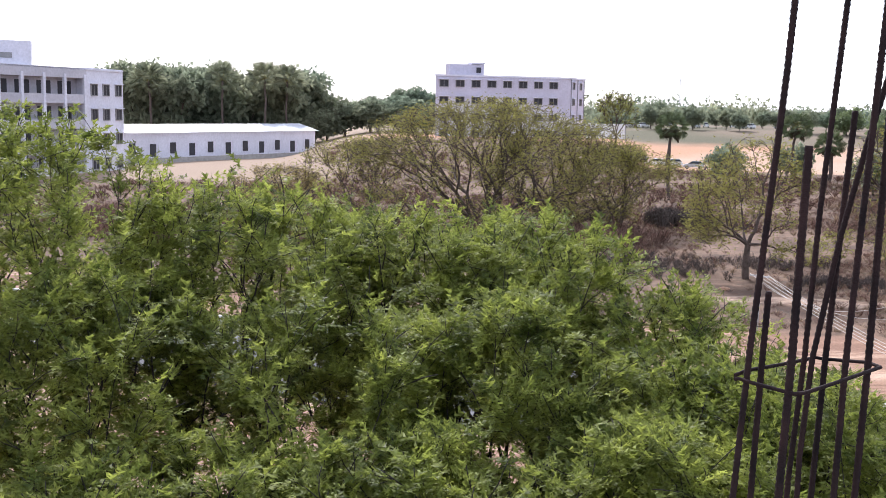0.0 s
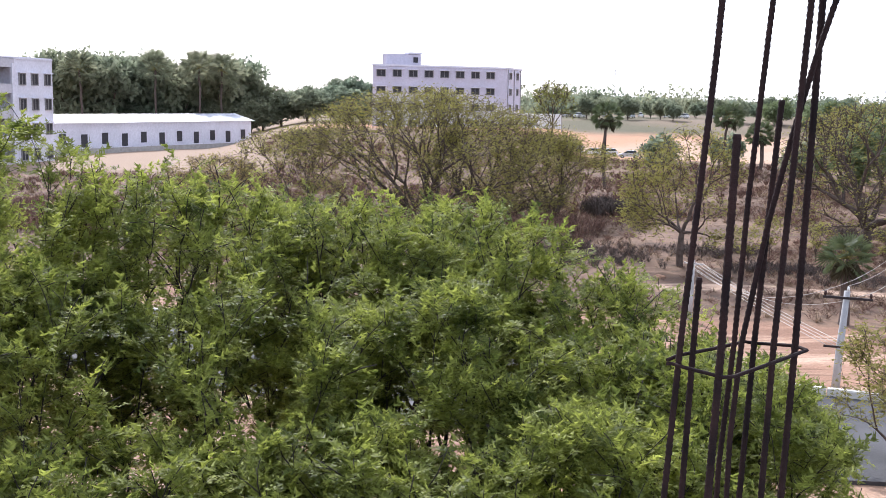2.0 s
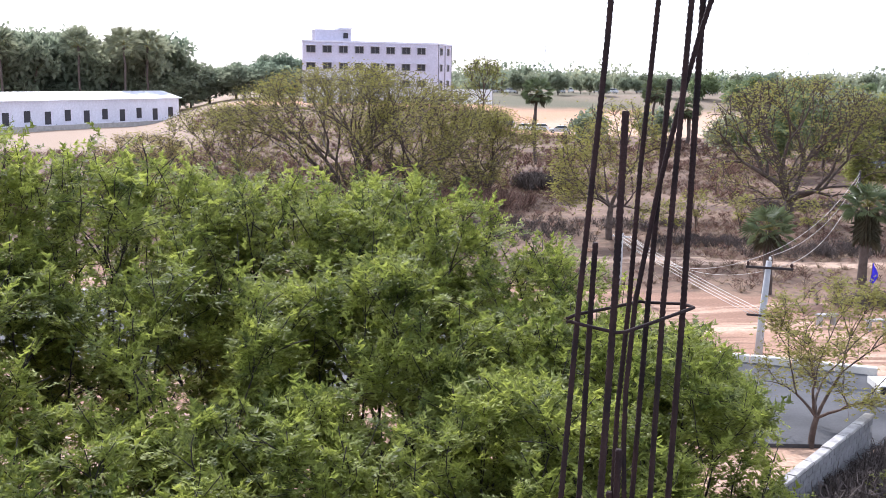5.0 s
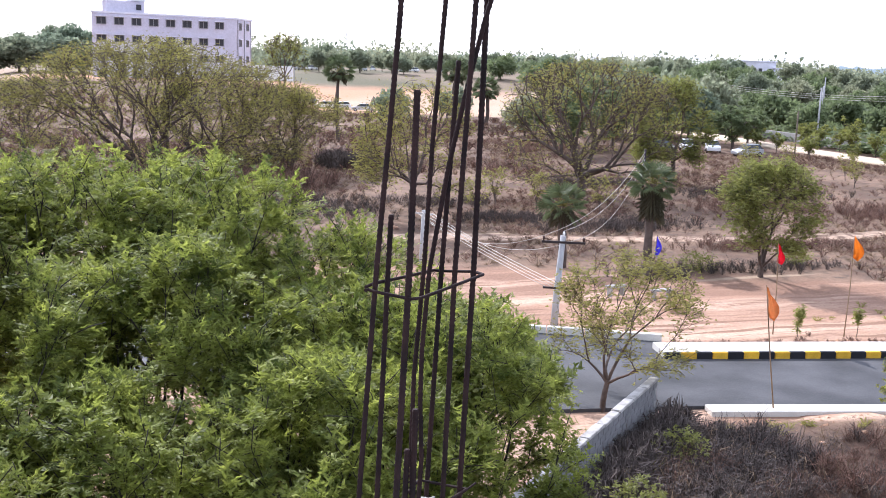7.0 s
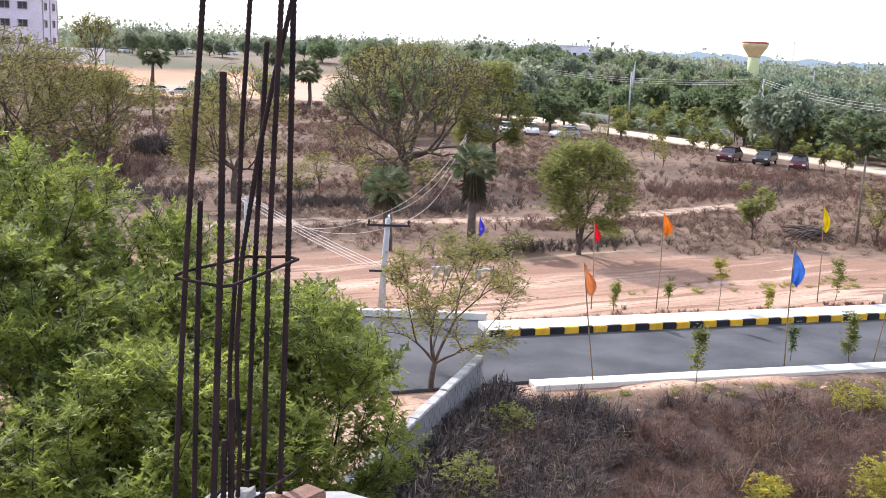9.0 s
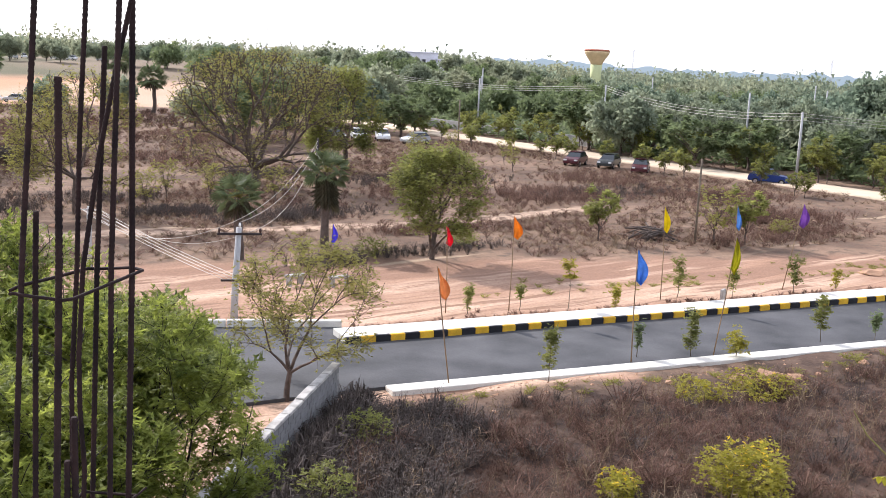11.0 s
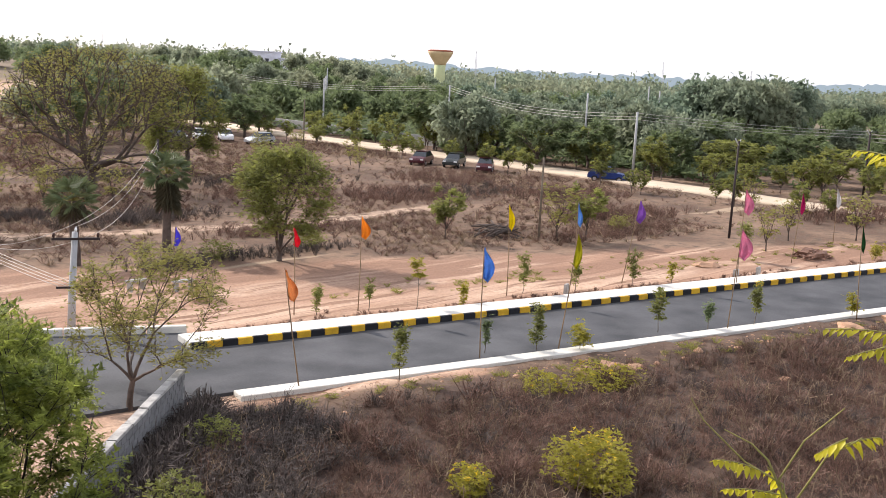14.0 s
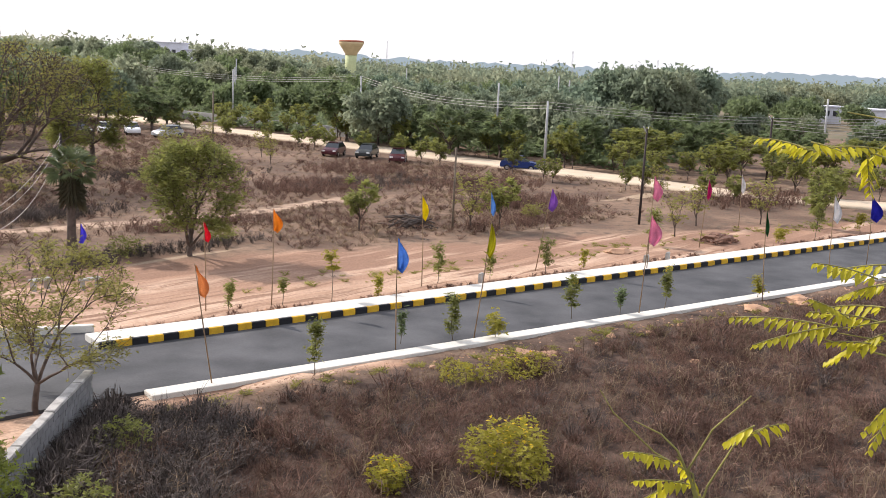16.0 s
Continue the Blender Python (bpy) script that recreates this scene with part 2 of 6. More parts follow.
def tubes(name, lines, sides=5):
    """Tapered tubes along lines of (points, radii), in one mesh of quads."""
    V, F, n0 = [], [], 0
    a = np.arange(sides) * 2 * math.pi / sides
    for pts, rad in lines:
        pts, rad = np.asarray(pts, float), np.asarray(rad, float)
        way = np.gradient(pts, axis=0)
        way /= np.linalg.norm(way, axis=1)[:, None] + 1e-9
        ref = np.array((1.0, 0, 0)) if abs(way[0][2]) > 0.7 else np.array((0, 0, 1.0))
        u = np.cross(way, ref)
        u /= np.linalg.norm(u, axis=1)[:, None] + 1e-9
        v = np.cross(way, u)
        ring = pts[:, None] + rad[:, None, None] * (np.cos(a)[None, :, None] * u[:, None] + np.sin(a)[None, :, None] * v[:, None])
        V.append(ring.reshape(-1, 3))
        k = len(pts)
        i = np.arange(k - 1)[:, None] * sides
        j = np.arange(sides)[None]
        q = np.stack([i + j, i + (j + 1) % sides, i + sides + (j + 1) % sides, i + sides + j], -1).reshape(-1, 4)
        F.append(q + n0)
        if sides == 4:
            F.append(np.array([[0, 3, 2, 1]]) + n0)
            F.append(np.array([[0, 1, 2, 3]]) + n0 + (k - 1) * 4)
        n0 += k * sides
    return arrays(name, np.concatenate(V), np.concatenate(F), smooth=True)


def rod(points, radius, sides=8):
    """One closed tube as a bmesh."""
    bm = bmesh.new()
    rings = []
    pts = [Vector(p) for p in points]
    radii = radius if isinstance(radius, (list, tuple)) else [radius] * len(pts)
    for i, p in enumerate(pts):
        way = (pts[min(i + 1, len(pts) - 1)] - pts[max(i - 1, 0)]).normalized()
        u = way.cross(Vector((0, 0, 1)) if abs(way.z) < 0.8 else Vector((1, 0, 0))).normalized()
        v = way.cross(u)
        rings.append([bm.verts.new(p + radii[i] * (math.cos(a) * u + math.sin(a) * v)) for a in (2 * math.pi * k / sides for k in range(sides))])
    for a, b in zip(rings, rings[1:]):
        for k in range(sides):
            bm.faces.new((a[k], a[(k + 1) % sides], b[(k + 1) % sides], b[k])).smooth = True
    bm.faces.new(rings[0][::-1])
    bm.faces.new(rings[-1])
    bmesh.ops.recalc_face_normals(bm, faces=bm.faces)
    return bm


def box(size, m=None, bevel=0.0, bm=None):
    """A box of that size standing on its pose, edges rounded by bevel; added to bm if given."""
    own = bmesh.new()
    bmesh.ops.create_cube(own, size=1)
    bmesh.ops.transform(own, matrix=Matrix.Diagonal((*size, 1)) @ Matrix.Translation((0, 0, 0.5)), verts=own.verts)
    if bevel:
        bmesh.ops.bevel(own, geom=own.edges[:], offset=bevel, segments=2, affect="EDGES")
    if m is not None:
        bmesh.ops.transform(own, matrix=m, verts=own.verts)
    if bm is None:
        return own
    me = bpy.data.meshes.new("tmp")
    own.to_mesh(me)
    own.free()
    bm.from_mesh(me)
    bpy.data.meshes.remove(me)
    return bm


def prism(outline, z0, z1):
    """An upright block over an outline."""
    bm = bmesh.new()
    low = [bm.verts.new((x, y, z0)) for x, y in outline]
    face = bm.faces.new(low)
    up = bmesh.ops.extrude_face_region(bm, geom=[face])
    bmesh.ops.translate(bm, vec=(0, 0, z1 - z0), verts=[g for g in up["geom"] if isinstance(g, bmesh.types.BMVert)])
    bmesh.ops.recalc_face_normals(bm, faces=bm.faces)
    return bm


# ---- leaves and trees ----
def blade_leaf(length, width):
    """A plain pointed leaf folded along its rib, as two triangles a side."""
    a, b, c = np.zeros(3), np.array((length * 0.45, width / 2, 0.1 * width)), np.array((length, 0, -0.15 * length))
    d = np.array((length * 0.45, -width / 2, 0.1 * width))
    return np.array([(a, b, c), (a, c, d)])


def spin(n, rng, lift=0.35, out=None):
    """n turns (n, 3, 3) whose x axis points round about sideways, slightly up or down; out: preferred ways."""
    way = rng.normal(size=(n, 3))
    way[:, 2] = way[:, 2] * 0.5 + lift * 0.3
    if out is not None:
        way += 1.2 * out
    way /= np.linalg.norm(way, axis=1)[:, None] + 1e-9
    up = np.tile((0, 0, 1.0), (n, 1)) + rng.normal(size=(n, 3)) * 0.3
    side = np.cross(up, way)
    side /= np.linalg.norm(side, axis=1)[:, None] + 1e-9
    return np.stack([way, side, np.cross(way, side)], -1)


def scatter_leaves(name, template, places, turns, sizes):
    """One mesh of the template's triangles at all places."""
    n, k = len(places), len(template)
    v = np.einsum("nij,ktj->nkti", turns, template) * sizes[:, None, None, None] + places[:, None, None]
    return arrays(name, v.reshape(-1, 3), np.arange(n * k * 3).reshape(-1, 3))


def bent(a, b, rng, bow=0.15, steps=5, up=0.0):
    a, b = np.asarray(a, float), np.asarray(b, float)
    k = np.linspace(0, 1, steps)[:, None]
    size = np.linalg.norm(b - a)
    off = rng.normal(size=3) * bow * size
    off[2] = abs(off[2]) * 0.5 + up * size
    wob = rng.normal(size=(steps, 3)) * bow * 0.18 * size
    wob[0] = wob[-1] = 0
    return a + (b - a) * k + off * (np.sin(k * math.pi)) + wob


def tree_meshes(seed, height, spread, fork, trunk_r, stems=1, limbs=7, branches=6, twigs=4, leaves=3000, template=None, leaf_size=1.0,
                low=0.35, flat=1.0, shell=0.6, lean=(0, 0), leaf_out=0.6, near_twig=0.3, rising=(-0.15, 1.0), sides=5):
    """Wood and leaf meshes of one tree standing at the origin. low: where the crown begins, as a part of the height."""
    rng = np.random.default_rng(seed)
    z0, z1 = height * low, height
    mid, half = np.array((lean[0], lean[1], (z0 + z1) / 2)), (z1 - z0) / 2
    lines, tips = [], []

    def crown_point(inner, direction=None):
        d = rng.normal(size=3) if direction is None else direction
        d = d / (np.linalg.norm(d) + 1e-9)
        r = inner + (1 - inner) * rng.random() ** 0.6
        r *= 0.9 + 0.1 * math.sin(3 * math.atan2(d[1], d[0]) + seed)
        return mid + d * r * np.array((spread, spread, half * flat))

    for s in range(stems):
        ang = 2 * math.pi * s / max(stems, 1) + rng.random()
        foot = np.array((math.cos(ang), math.sin(ang), 0)) * (0.06 * spread * (stems > 1))
        top = foot * 3 + np.array((lean[0] * 0.4, lean[1] * 0.4, fork)) + rng.normal(size=3) * (0.12, 0.12, 0.05)
        r0 = trunk_r / math.sqrt(stems)
        trunk = bent(foot - (0, 0, 0.3), top, rng, 0.05, 6)
        lines.append((trunk, np.linspace(r0 * 1.25, r0 * 0.8, 6)))
        for i in range(max(2, limbs // stems)):
            a = 2 * math.pi * (i + rng.random() * 0.7) / max(2, limbs // stems) + ang
            d = np.array((math.cos(a), math.sin(a), rng.uniform(*rising)))
            end = crown_point(0.7, d)
            limb = bent(trunk[-1 - (i % 2)], end, rng, 0.1, 8, 0.07)
            r1 = r0 * rng.uniform(0.42, 0.62)
            lines.append((limb, np.linspace(r1, r1 * 0.22, 8)))
            for j in range(branches):
                k = int(rng.integers(2, 8))
                base = limb[k]
                goal = base + (crown_point(shell, base - mid + rng.normal(size=3) * spread * 0.55) - base) * rng.uniform(0.6, 1.0)
                br = bent(base, goal, rng, 0.13, 6, 0.05)
                r2 = max(0.012, r1 * (1 - 0.1 * k) * 0.4)
                lines.append((br, np.linspace(r2, r2 * 0.3, 6)))
                for q in range(twigs):
                    b0 = br[int(rng.integers(2, 6))]
                    w = rng.normal(size=3) * 0.6 + (b0 - mid) / spread
                    w[2] += 0.25
                    w /= np.linalg.norm(w) + 1e-9
                    tw = bent(b0, b0 + w * spread * rng.uniform(0.12, 0.26), rng, 0.12, 4)
                    lines.append((tw, np.linspace(max(0.008, r2 * 0.35), 0.004, 4)))
                    tips.append(tw)
    wood = tubes("wood", lines, sides)
    tips = np.array(tips)
    pick = rng.integers(0, len(tips), leaves)
    k = rng.random(leaves) ** 0.7 * 3
    i = np.minimum(k.astype(int), 2)
    f = (k - i)[:, None]
    places = tips[pick, i] * (1 - f) + tips[pick, i + 1] * f + rng.normal(size=(leaves, 3)) * near_twig * (0.35, 0.35, 0.25)
    places[:, 2] = np.maximum(places[:, 2], 0.3)
    out = places - mid
    out /= np.linalg.norm(out, axis=1)[:, None] + 1e-9
    turns = spin(leaves, rng, 0.3, out * leaf_out)
    crown = scatter_leaves("leaves", template, places, turns, leaf_size * rng.uniform(0.7, 1.25, leaves))
    return wood, crown


def grown_tree(seed, height, spread, low, trunk_r, stems=3, fork=0.0, fan=(35, 80), levels=5, leaves=3000, template=None, leaf_size=1.0,
               lean=(0, 0), near_twig=0.15, spare=3, thin=0.67, sides=5, leaf_out=0.5, turn=(16, 40), fine=0.006):
    """Wood and leaf meshes of a tree whose stems fan out from the foot and fork again and again until they fill a dome."""
    rng = np.random.default_rng(seed)
    zc, half = height * (1 + low) / 2, height * (1 - low) / 2
    mid, radii = np.array((lean[0], lean[1], zc)), np.array((spread, spread, half))
    lines, tips = [], []
    shares = np.array([0.32, 0.26, 0.2, 0.14, 0.1, 0.08])[:levels]
    shares = shares / shares.sum()

    def inside(p):
        q = (p - mid) / radii
        return q[0] ** 2 + q[1] ** 2 + max(0.0, q[2]) ** 2 < 1 and p[2] > 0.2

    def reach(p, d):
        k = 0.3
        while k < 3 * height and (inside(p + d * k) or (p + d * k)[2] < 0.4 and d[2] > 0.1):
            k += 0.15
        return k

    def grow(p, d, level, r):
        size = max(0.25, reach(p, d) * shares[level] / shares[level:].sum()) * rng.uniform(0.85, 1.15)
        e = p + d * size
        pts = bent(p, e, rng, 0.05, 5, 0.02)
        r_end = max(fine, r * thin)
        lines.append((pts, np.linspace(r, r_end, 5)))
        if level >= 2:
            tips.append(pts)
        if level >= 1 or not fork:
            for q in range(spare if level else 2 * spare):
                b = pts[int(rng.integers(1, 5))]
                w = d + rng.normal(size=3) * 0.7
                w[2] += 0.15
                tw = bent(b, b + w / np.linalg.norm(w) * spread * rng.uniform(0.08, 0.2), rng, 0.1, 5)
                if inside(tw[-1]):
                    lines.append((tw, np.linspace(max(fine, r_end * 0.45), fine * 0.8, 5)))
                    tips.append(tw)
        if level == levels - 1:
            return
        n = 2 if rng.random() < 0.6 else 3
        u = np.cross(d, rng.normal(size=3))
        u /= np.linalg.norm(u) + 1e-9
        v = np.cross(d, u)
        a0 = rng.uniform(0, 6.28)
        for q in range(n):
            a, b = a0 + 6.283 * q / n + rng.uniform(-0.4, 0.4), radians(rng.uniform(*turn))
            w = d * math.cos(b) + (u * math.cos(a) + v * math.sin(a)) * math.sin(b)
            w[2] += 0.06
            w /= np.linalg.norm(w)
            grow(e, w, level + 1, r_end * rng.uniform(0.72, 1.0))

    top = np.array((lean[0] * 0.15, lean[1] * 0.15, fork))
    if fork:
        lines.append((bent((0, 0, -0.3), top, rng, 0.04, 5), np.linspace(trunk_r * 1.3, trunk_r, 5)))
    for k in range(stems):
        a = 2 * math.pi * k / stems + rng.uniform(-0.3, 0.3)
        b = radians(rng.uniform(*fan)) if k else radians(fan[1])
        d = np.array((math.cos(a) * math.cos(b), math.sin(a) * math.cos(b), math.sin(b))) + np.array((lean[0], lean[1], 0)) / height
        d /= np.linalg.norm(d)
        foot = top if fork else np.array((math.cos(a), math.sin(a), 0)) * 0.05 * spread - (0, 0, 0.2)
        grow(foot, d, 0, trunk_r * (0.75 if fork else 1.0) * rng.uniform(0.7, 1.0))
    wood = tubes("wood", lines, sides)
    tips = np.array(tips)
    pick = rng.integers(0, len(tips), leaves)
    k = rng.random(leaves) ** 0.7 * 4
    i = np.minimum(k.astype(int), 3)
    f = (k - i)[:, None]
    places = tips[pick, i] * (1 - f) + tips[pick, i + 1] * f + rng.normal(size=(leaves, 3)) * near_twig * (1, 1, 0.6)
    way = tips[pick, 4] - tips[pick, 0]
    way /= np.linalg.norm(way, axis=1)[:, None] + 1e-9
    crown = scatter_leaves("leaves", template, places, spin(leaves, rng, 0.2, way * leaf_out), leaf_size * rng.uniform(0.7, 1.25, leaves))
    return wood, crown


def plant_tree(name, label, category, m, meshes, bark, leaf, group=""):
    t = thing(name, label, category, group, m)
    attach("trunk", meshes[0], bark, t)
    attach("crown", meshes[1], leaf, t)
    return t


def footing(x, y, turn=0.0, scale=1.0):
    return pose(x, y, float(ground_z(x, y)), 0, 0, turn) @ Matrix.Diagonal((scale, scale, scale, 1))


# ---- ground: one sheet to the horizon ----
def stretch(lo, hi, step, far_lo, far_hi):
    a = list(np.arange(lo, hi + step / 2, step))
    d, v = step, a[-1]
    while v < far_hi:
        d *= 1.16
        v += d
        a.append(v)
    d, v = step, a[0]
    while v > far_lo:
        d *= 1.16
        v -= d
        a.insert(0, v)
    return np.array(a)


gx, gy = stretch(-24, 74, 0.7, -2600, 2600), stretch(4, 74, 0.7, -600, 3000)
GX, GY = np.meshgrid(gx, gy)
GZ = ground_z(GX, GY)
ni, nj = GX.shape
idx = np.arange(ni * nj).reshape(ni, nj)
quads = np.stack([idx[:-1, :-1], idx[:-1, 1:], idx[1:, 1:], idx[1:, :-1]], -1).reshape(-1, 4)
ground = new("ground", arrays("ground", np.stack([GX, GY, GZ], -1), quads, True))
tagged(ground, "dry reddish-brown scrub ground with pale bare dirt", "ground", kind="structure")


def soil():
    m = bpy.data.materials.new("soil")
    m.use_nodes = True
    nt = m.node_tree
    nd, ln = nt.nodes, nt.links.new
    b = nd["Principled BSDF"]
    b.inputs["Roughness"].default_value, b.inputs["Specular IOR Level"].default_value = 0.95, 0.15
    geo = nd.new("ShaderNodeNewGeometry")
    sep = nd.new("ShaderNodeSeparateXYZ")
    ln(geo.outputs["Position"], sep.inputs[0])

    def noise_of(scale, detail=5, stretch_x=1.0):
        n = nd.new("ShaderNodeTexNoise")
        n.inputs["Scale"].default_value, n.inputs["Detail"].default_value = scale, detail
        if stretch_x != 1.0:
            mp = nd.new("ShaderNodeMapping")
            mp.inputs["Rotation"].default_value = (0, 0, 0.194)
            mp.inputs["Scale"].default_value = (stretch_x, 1, 1)
            ln(geo.outputs["Position"], mp.inputs[0])
            ln(mp.outputs[0], n.inputs["Vector"])
        else:
            ln(geo.outputs["Position"], n.inputs["Vector"])
        return n.outputs["Fac"]

    def calc(op, a, c):
        n = nd.new("ShaderNodeMath")
        n.operation = op
        for i, v in enumerate((a, c)):
            if isinstance(v, (int, float)):
                n.inputs[i].default_value = v
            else:
                ln(v, n.inputs[i])
        return n.outputs[0]

    def band(v, a, c):
        n = nd.new("ShaderNodeMapRange")
        n.interpolation_type = "SMOOTHSTEP"
        n.inputs["From Min"].default_value, n.inputs["From Max"].default_value = a, c
        ln(v, n.inputs["Value"])
        return n.outputs[0]

    def blend(f, a, c):
        n = nd.new("ShaderNodeMix")
        n.data_type = "RGBA"
        ln(f, n.inputs["Factor"])
        for key, v in (("A", a), ("B", c)):
            if isinstance(v, tuple):
                n.inputs[key].default_value = (*v, 1)
            else:
                ln(v, n.inputs[key])
        return n.outputs["Result"]

    across = calc("ADD", calc("MULTIPLY", sep.outputs[0], 0.1925), calc("MULTIPLY", sep.outputs[1], 0.9813))
    far = calc("POWER", calc("ADD", calc("POWER", sep.outputs[0], 2), calc("POWER", sep.outputs[1], 2)), 0.5)
    wob = calc("MULTIPLY", calc("SUBTRACT", noise_of(0.22, 4), 0.5), 6.0)
    wav = calc("ADD", across, wob)
    patch, grit, fine, lane = noise_of(0.16), noise_of(1.3), noise_of(9.0), noise_of(0.5, 4, 0.12)
    scrub = blend(band(patch, 0.36, 0.62), (0.125, 0.08, 0.058), (0.24, 0.158, 0.11))
    scrub = blend(band(grit, 0.45, 0.7), scrub, (0.125, 0.09, 0.066))
    dirt = blend(band(lane, 0.38, 0.62), (0.36, 0.218, 0.148), (0.53, 0.368, 0.266))
    ruts = noise_of(1.6, 4, 0.05)
    dirt = blend(band(ruts, 0.54, 0.6), dirt, (0.26, 0.155, 0.105))
    dirt = blend(band(noise_of(4.5, 4, 0.06), 0.58, 0.66), dirt, (0.3, 0.185, 0.13))
    dirt = blend(band(grit, 0.52, 0.75), dirt, (0.38, 0.235, 0.155))
    slant = calc("MULTIPLY", calc("SUBTRACT", sep.outputs[0], 36), 0.18)
    verge = calc("MULTIPLY", band(wav, 28.6, 29.4), calc("SUBTRACT", 1, band(calc("ADD", wav, slant), 47.5, 50.0)))
    dirt = blend(calc("MULTIPLY", band(calc("ADD", wav, slant), 40, 44), band(noise_of(0.7, 4, 0.15), 0.34, 0.56)), dirt, (0.27, 0.16, 0.11))
    colour = blend(verge, scrub, dirt)
    # pale tracks worn through the scrub
    tracks = calc("MULTIPLY", band(noise_of(0.35, 3, 0.1), 0.62, 0.69), calc("MULTIPLY", band(across, 46, 50), calc("SUBTRACT", 1, band(across, 62, 75))))
    colour = blend(tracks, colour, (0.38, 0.285, 0.2))
    bend = calc("MULTIPLY", calc("MAXIMUM", calc("SUBTRACT", sep.outputs[0], 41), 0), 0.33)
    path_off = calc("ABSOLUTE", calc("SUBTRACT", calc("SUBTRACT", calc("ADD", across, calc("MULTIPLY", wob, 0.2)), 60.9), bend), 0)
    worn = calc("MULTIPLY", calc("SUBTRACT", 1, band(path_off, 0.5, 1.3)), calc("MULTIPLY", band(sep.outputs[0], 10, 18), calc("SUBTRACT", 1, band(sep.outputs[0], 52, 60))))
    colour = blend(calc("MULTIPLY", worn, band(grit, 0.35, 0.55)), colour, (0.46, 0.33, 0.24))
    # plot of dead brush before the road: reddish soil
    plot = calc("SUBTRACT", 1, band(wav, 26.0, 29.5))
    # left of the compound wall the earth is bare and pale
    beside = calc("ADD", calc("MULTIPLY", calc("SUBTRACT", sep.outputs[0], 15.5), 0.69), calc("MULTIPLY", calc("SUBTRACT", sep.outputs[1], 25.7), -0.72))
    plot = calc("MULTIPLY", plot, band(beside, -0.4, 0.4))
    yard = calc("SUBTRACT", 1, band(beside, -0.5, 0.3))
    colour = blend(calc("MULTIPLY", yard, calc("SUBTRACT", 1, band(across, 30, 34))), colour, dirt)
    colour = blend(plot, colour, blend(band(grit, 0.4, 0.65), (0.055, 0.038, 0.031), (0.12, 0.078, 0.058)))
    # beyond the field: cleared orange soil and pale ground
    out = blend(band(noise_of(0.02, 3), 0.42, 0.6), (0.5, 0.28, 0.17), (0.5, 0.36, 0.26))
    dull = blend(band(noise_of(0.012, 4), 0.42, 0.58), (0.13, 0.12, 0.075), (0.22, 0.17, 0.12))
    right = band(calc("DIVIDE", sep.outputs[0], calc("MAXIMUM", sep.outputs[1], 1)), 0.5, 0.62)
    out = blend(right, out, dull)
    out = blend(band(calc("ADD", far, wob), 246, 262), out, dull)
    colour = blend(band(calc("ADD", far, wob), 196, 204), colour, out)
    left_pale = calc("MULTIPLY", band(calc("ADD", far, calc("MULTIPLY", wob, 2)), 140, 152), calc("SUBTRACT", 1, band(sep.outputs[0], -22, -8)))
    colour = blend(left_pale, colour, (0.34, 0.25, 0.18))
    colour = blend(band(far, 600, 900), colour, (0.16, 0.15, 0.1))
    hsv = nd.new("ShaderNodeHueSaturation")
    ln(colour, hsv.inputs["Color"])
    v = nd.new("ShaderNodeMapRange")
    v.inputs["To Min"].default_value, v.inputs["To Max"].default_value = 0.6, 1.35
    ln(fine, v.inputs["Value"])
    ln(v.outputs[0], hsv.inputs["Value"])
    ln(hsv.outputs[0], b.inputs["Base Color"])
    bp = nd.new("ShaderNodeBump")
    bp.inputs["Strength"].default_value, bp.inputs["Distance"].default_value = 0.8, 0.08
    ln(calc("ADD", grit, calc("MULTIPLY", fine, 0.3)), bp.inputs["Height"])
    ln(bp.outputs[0], b.inputs["Normal"])
    return m


ground.data.materials.append(soil())

# ---- road: asphalt, kerbs, pavement ----
asphalt = material("asphalt", (0.07, 0.072, 0.078), 0.8, dark=0.55, scale=0.4, fine=14, bump=0.35, second=(0.09, 0.09, 0.095))
bm = bmesh.new()
f = bm.faces.new([bm.verts.new((x, y, 0.02)) for x, y in ASPHALT])
low = bmesh.ops.extrude_face_region(bm, geom=[f])
bmesh.ops.translate(bm, vec=(0, 0, -0.25), verts=[g for g in low["geom"] if isinstance(g, bmesh.types.BMVert)])
bmesh.ops.triangulate(bm, faces=bm.faces[:])
bmesh.ops.recalc_face_normals(bm, faces=bm.faces)
tagged(part("road", bm, asphalt), "smooth dark grey new asphalt road", "road", kind="structure")

# pavement behind the painted kerb
s0, s1 = 13.0, 112.0
bm = prism([at_road(s0, 35.02), at_road(s1, 35.02), at_road(s1, 36.35), at_road(s0, 36.35)], -0.2, 0.26)
bmesh.ops.bevel(bm, geom=bm.edges[:], offset=0.02, segments=1, affect="EDGES")
pavement = tagged(part("pavement", bm, M["pale_concrete"]), "raised pale concrete pavement along the road", "pavement", kind="structure")
# flat white edging on the near side
n0, n1 = np.array(NEAR_A), np.array(NEAR_B)
nd_ = (n1 - n0) / np.linalg.norm(n1 - n0)
nn_ = np.array((nd_[1], -nd_[0]))
bm = prism([tuple(n0 + nn_ * 0.7), tuple(n1 + nn_ * 0.7), tuple(n1), tuple(n0)], -0.2, 0.07)
bmesh.ops.bevel(bm, geom=bm.edges[:], offset=0.02, segments=1, affect="EDGES")
tagged(part("kerb_near", bm, M["pale_concrete"]), "flat white concrete edging beside the asphalt", "kerb", kind="structure")
# bare kerb of the side road
lf0, lf1 = np.array(LEFT_FAR_A), np.array(LEFT_FAR_B)
ld_ = (lf1 - lf0) / np.linalg.norm(lf1 - lf0)
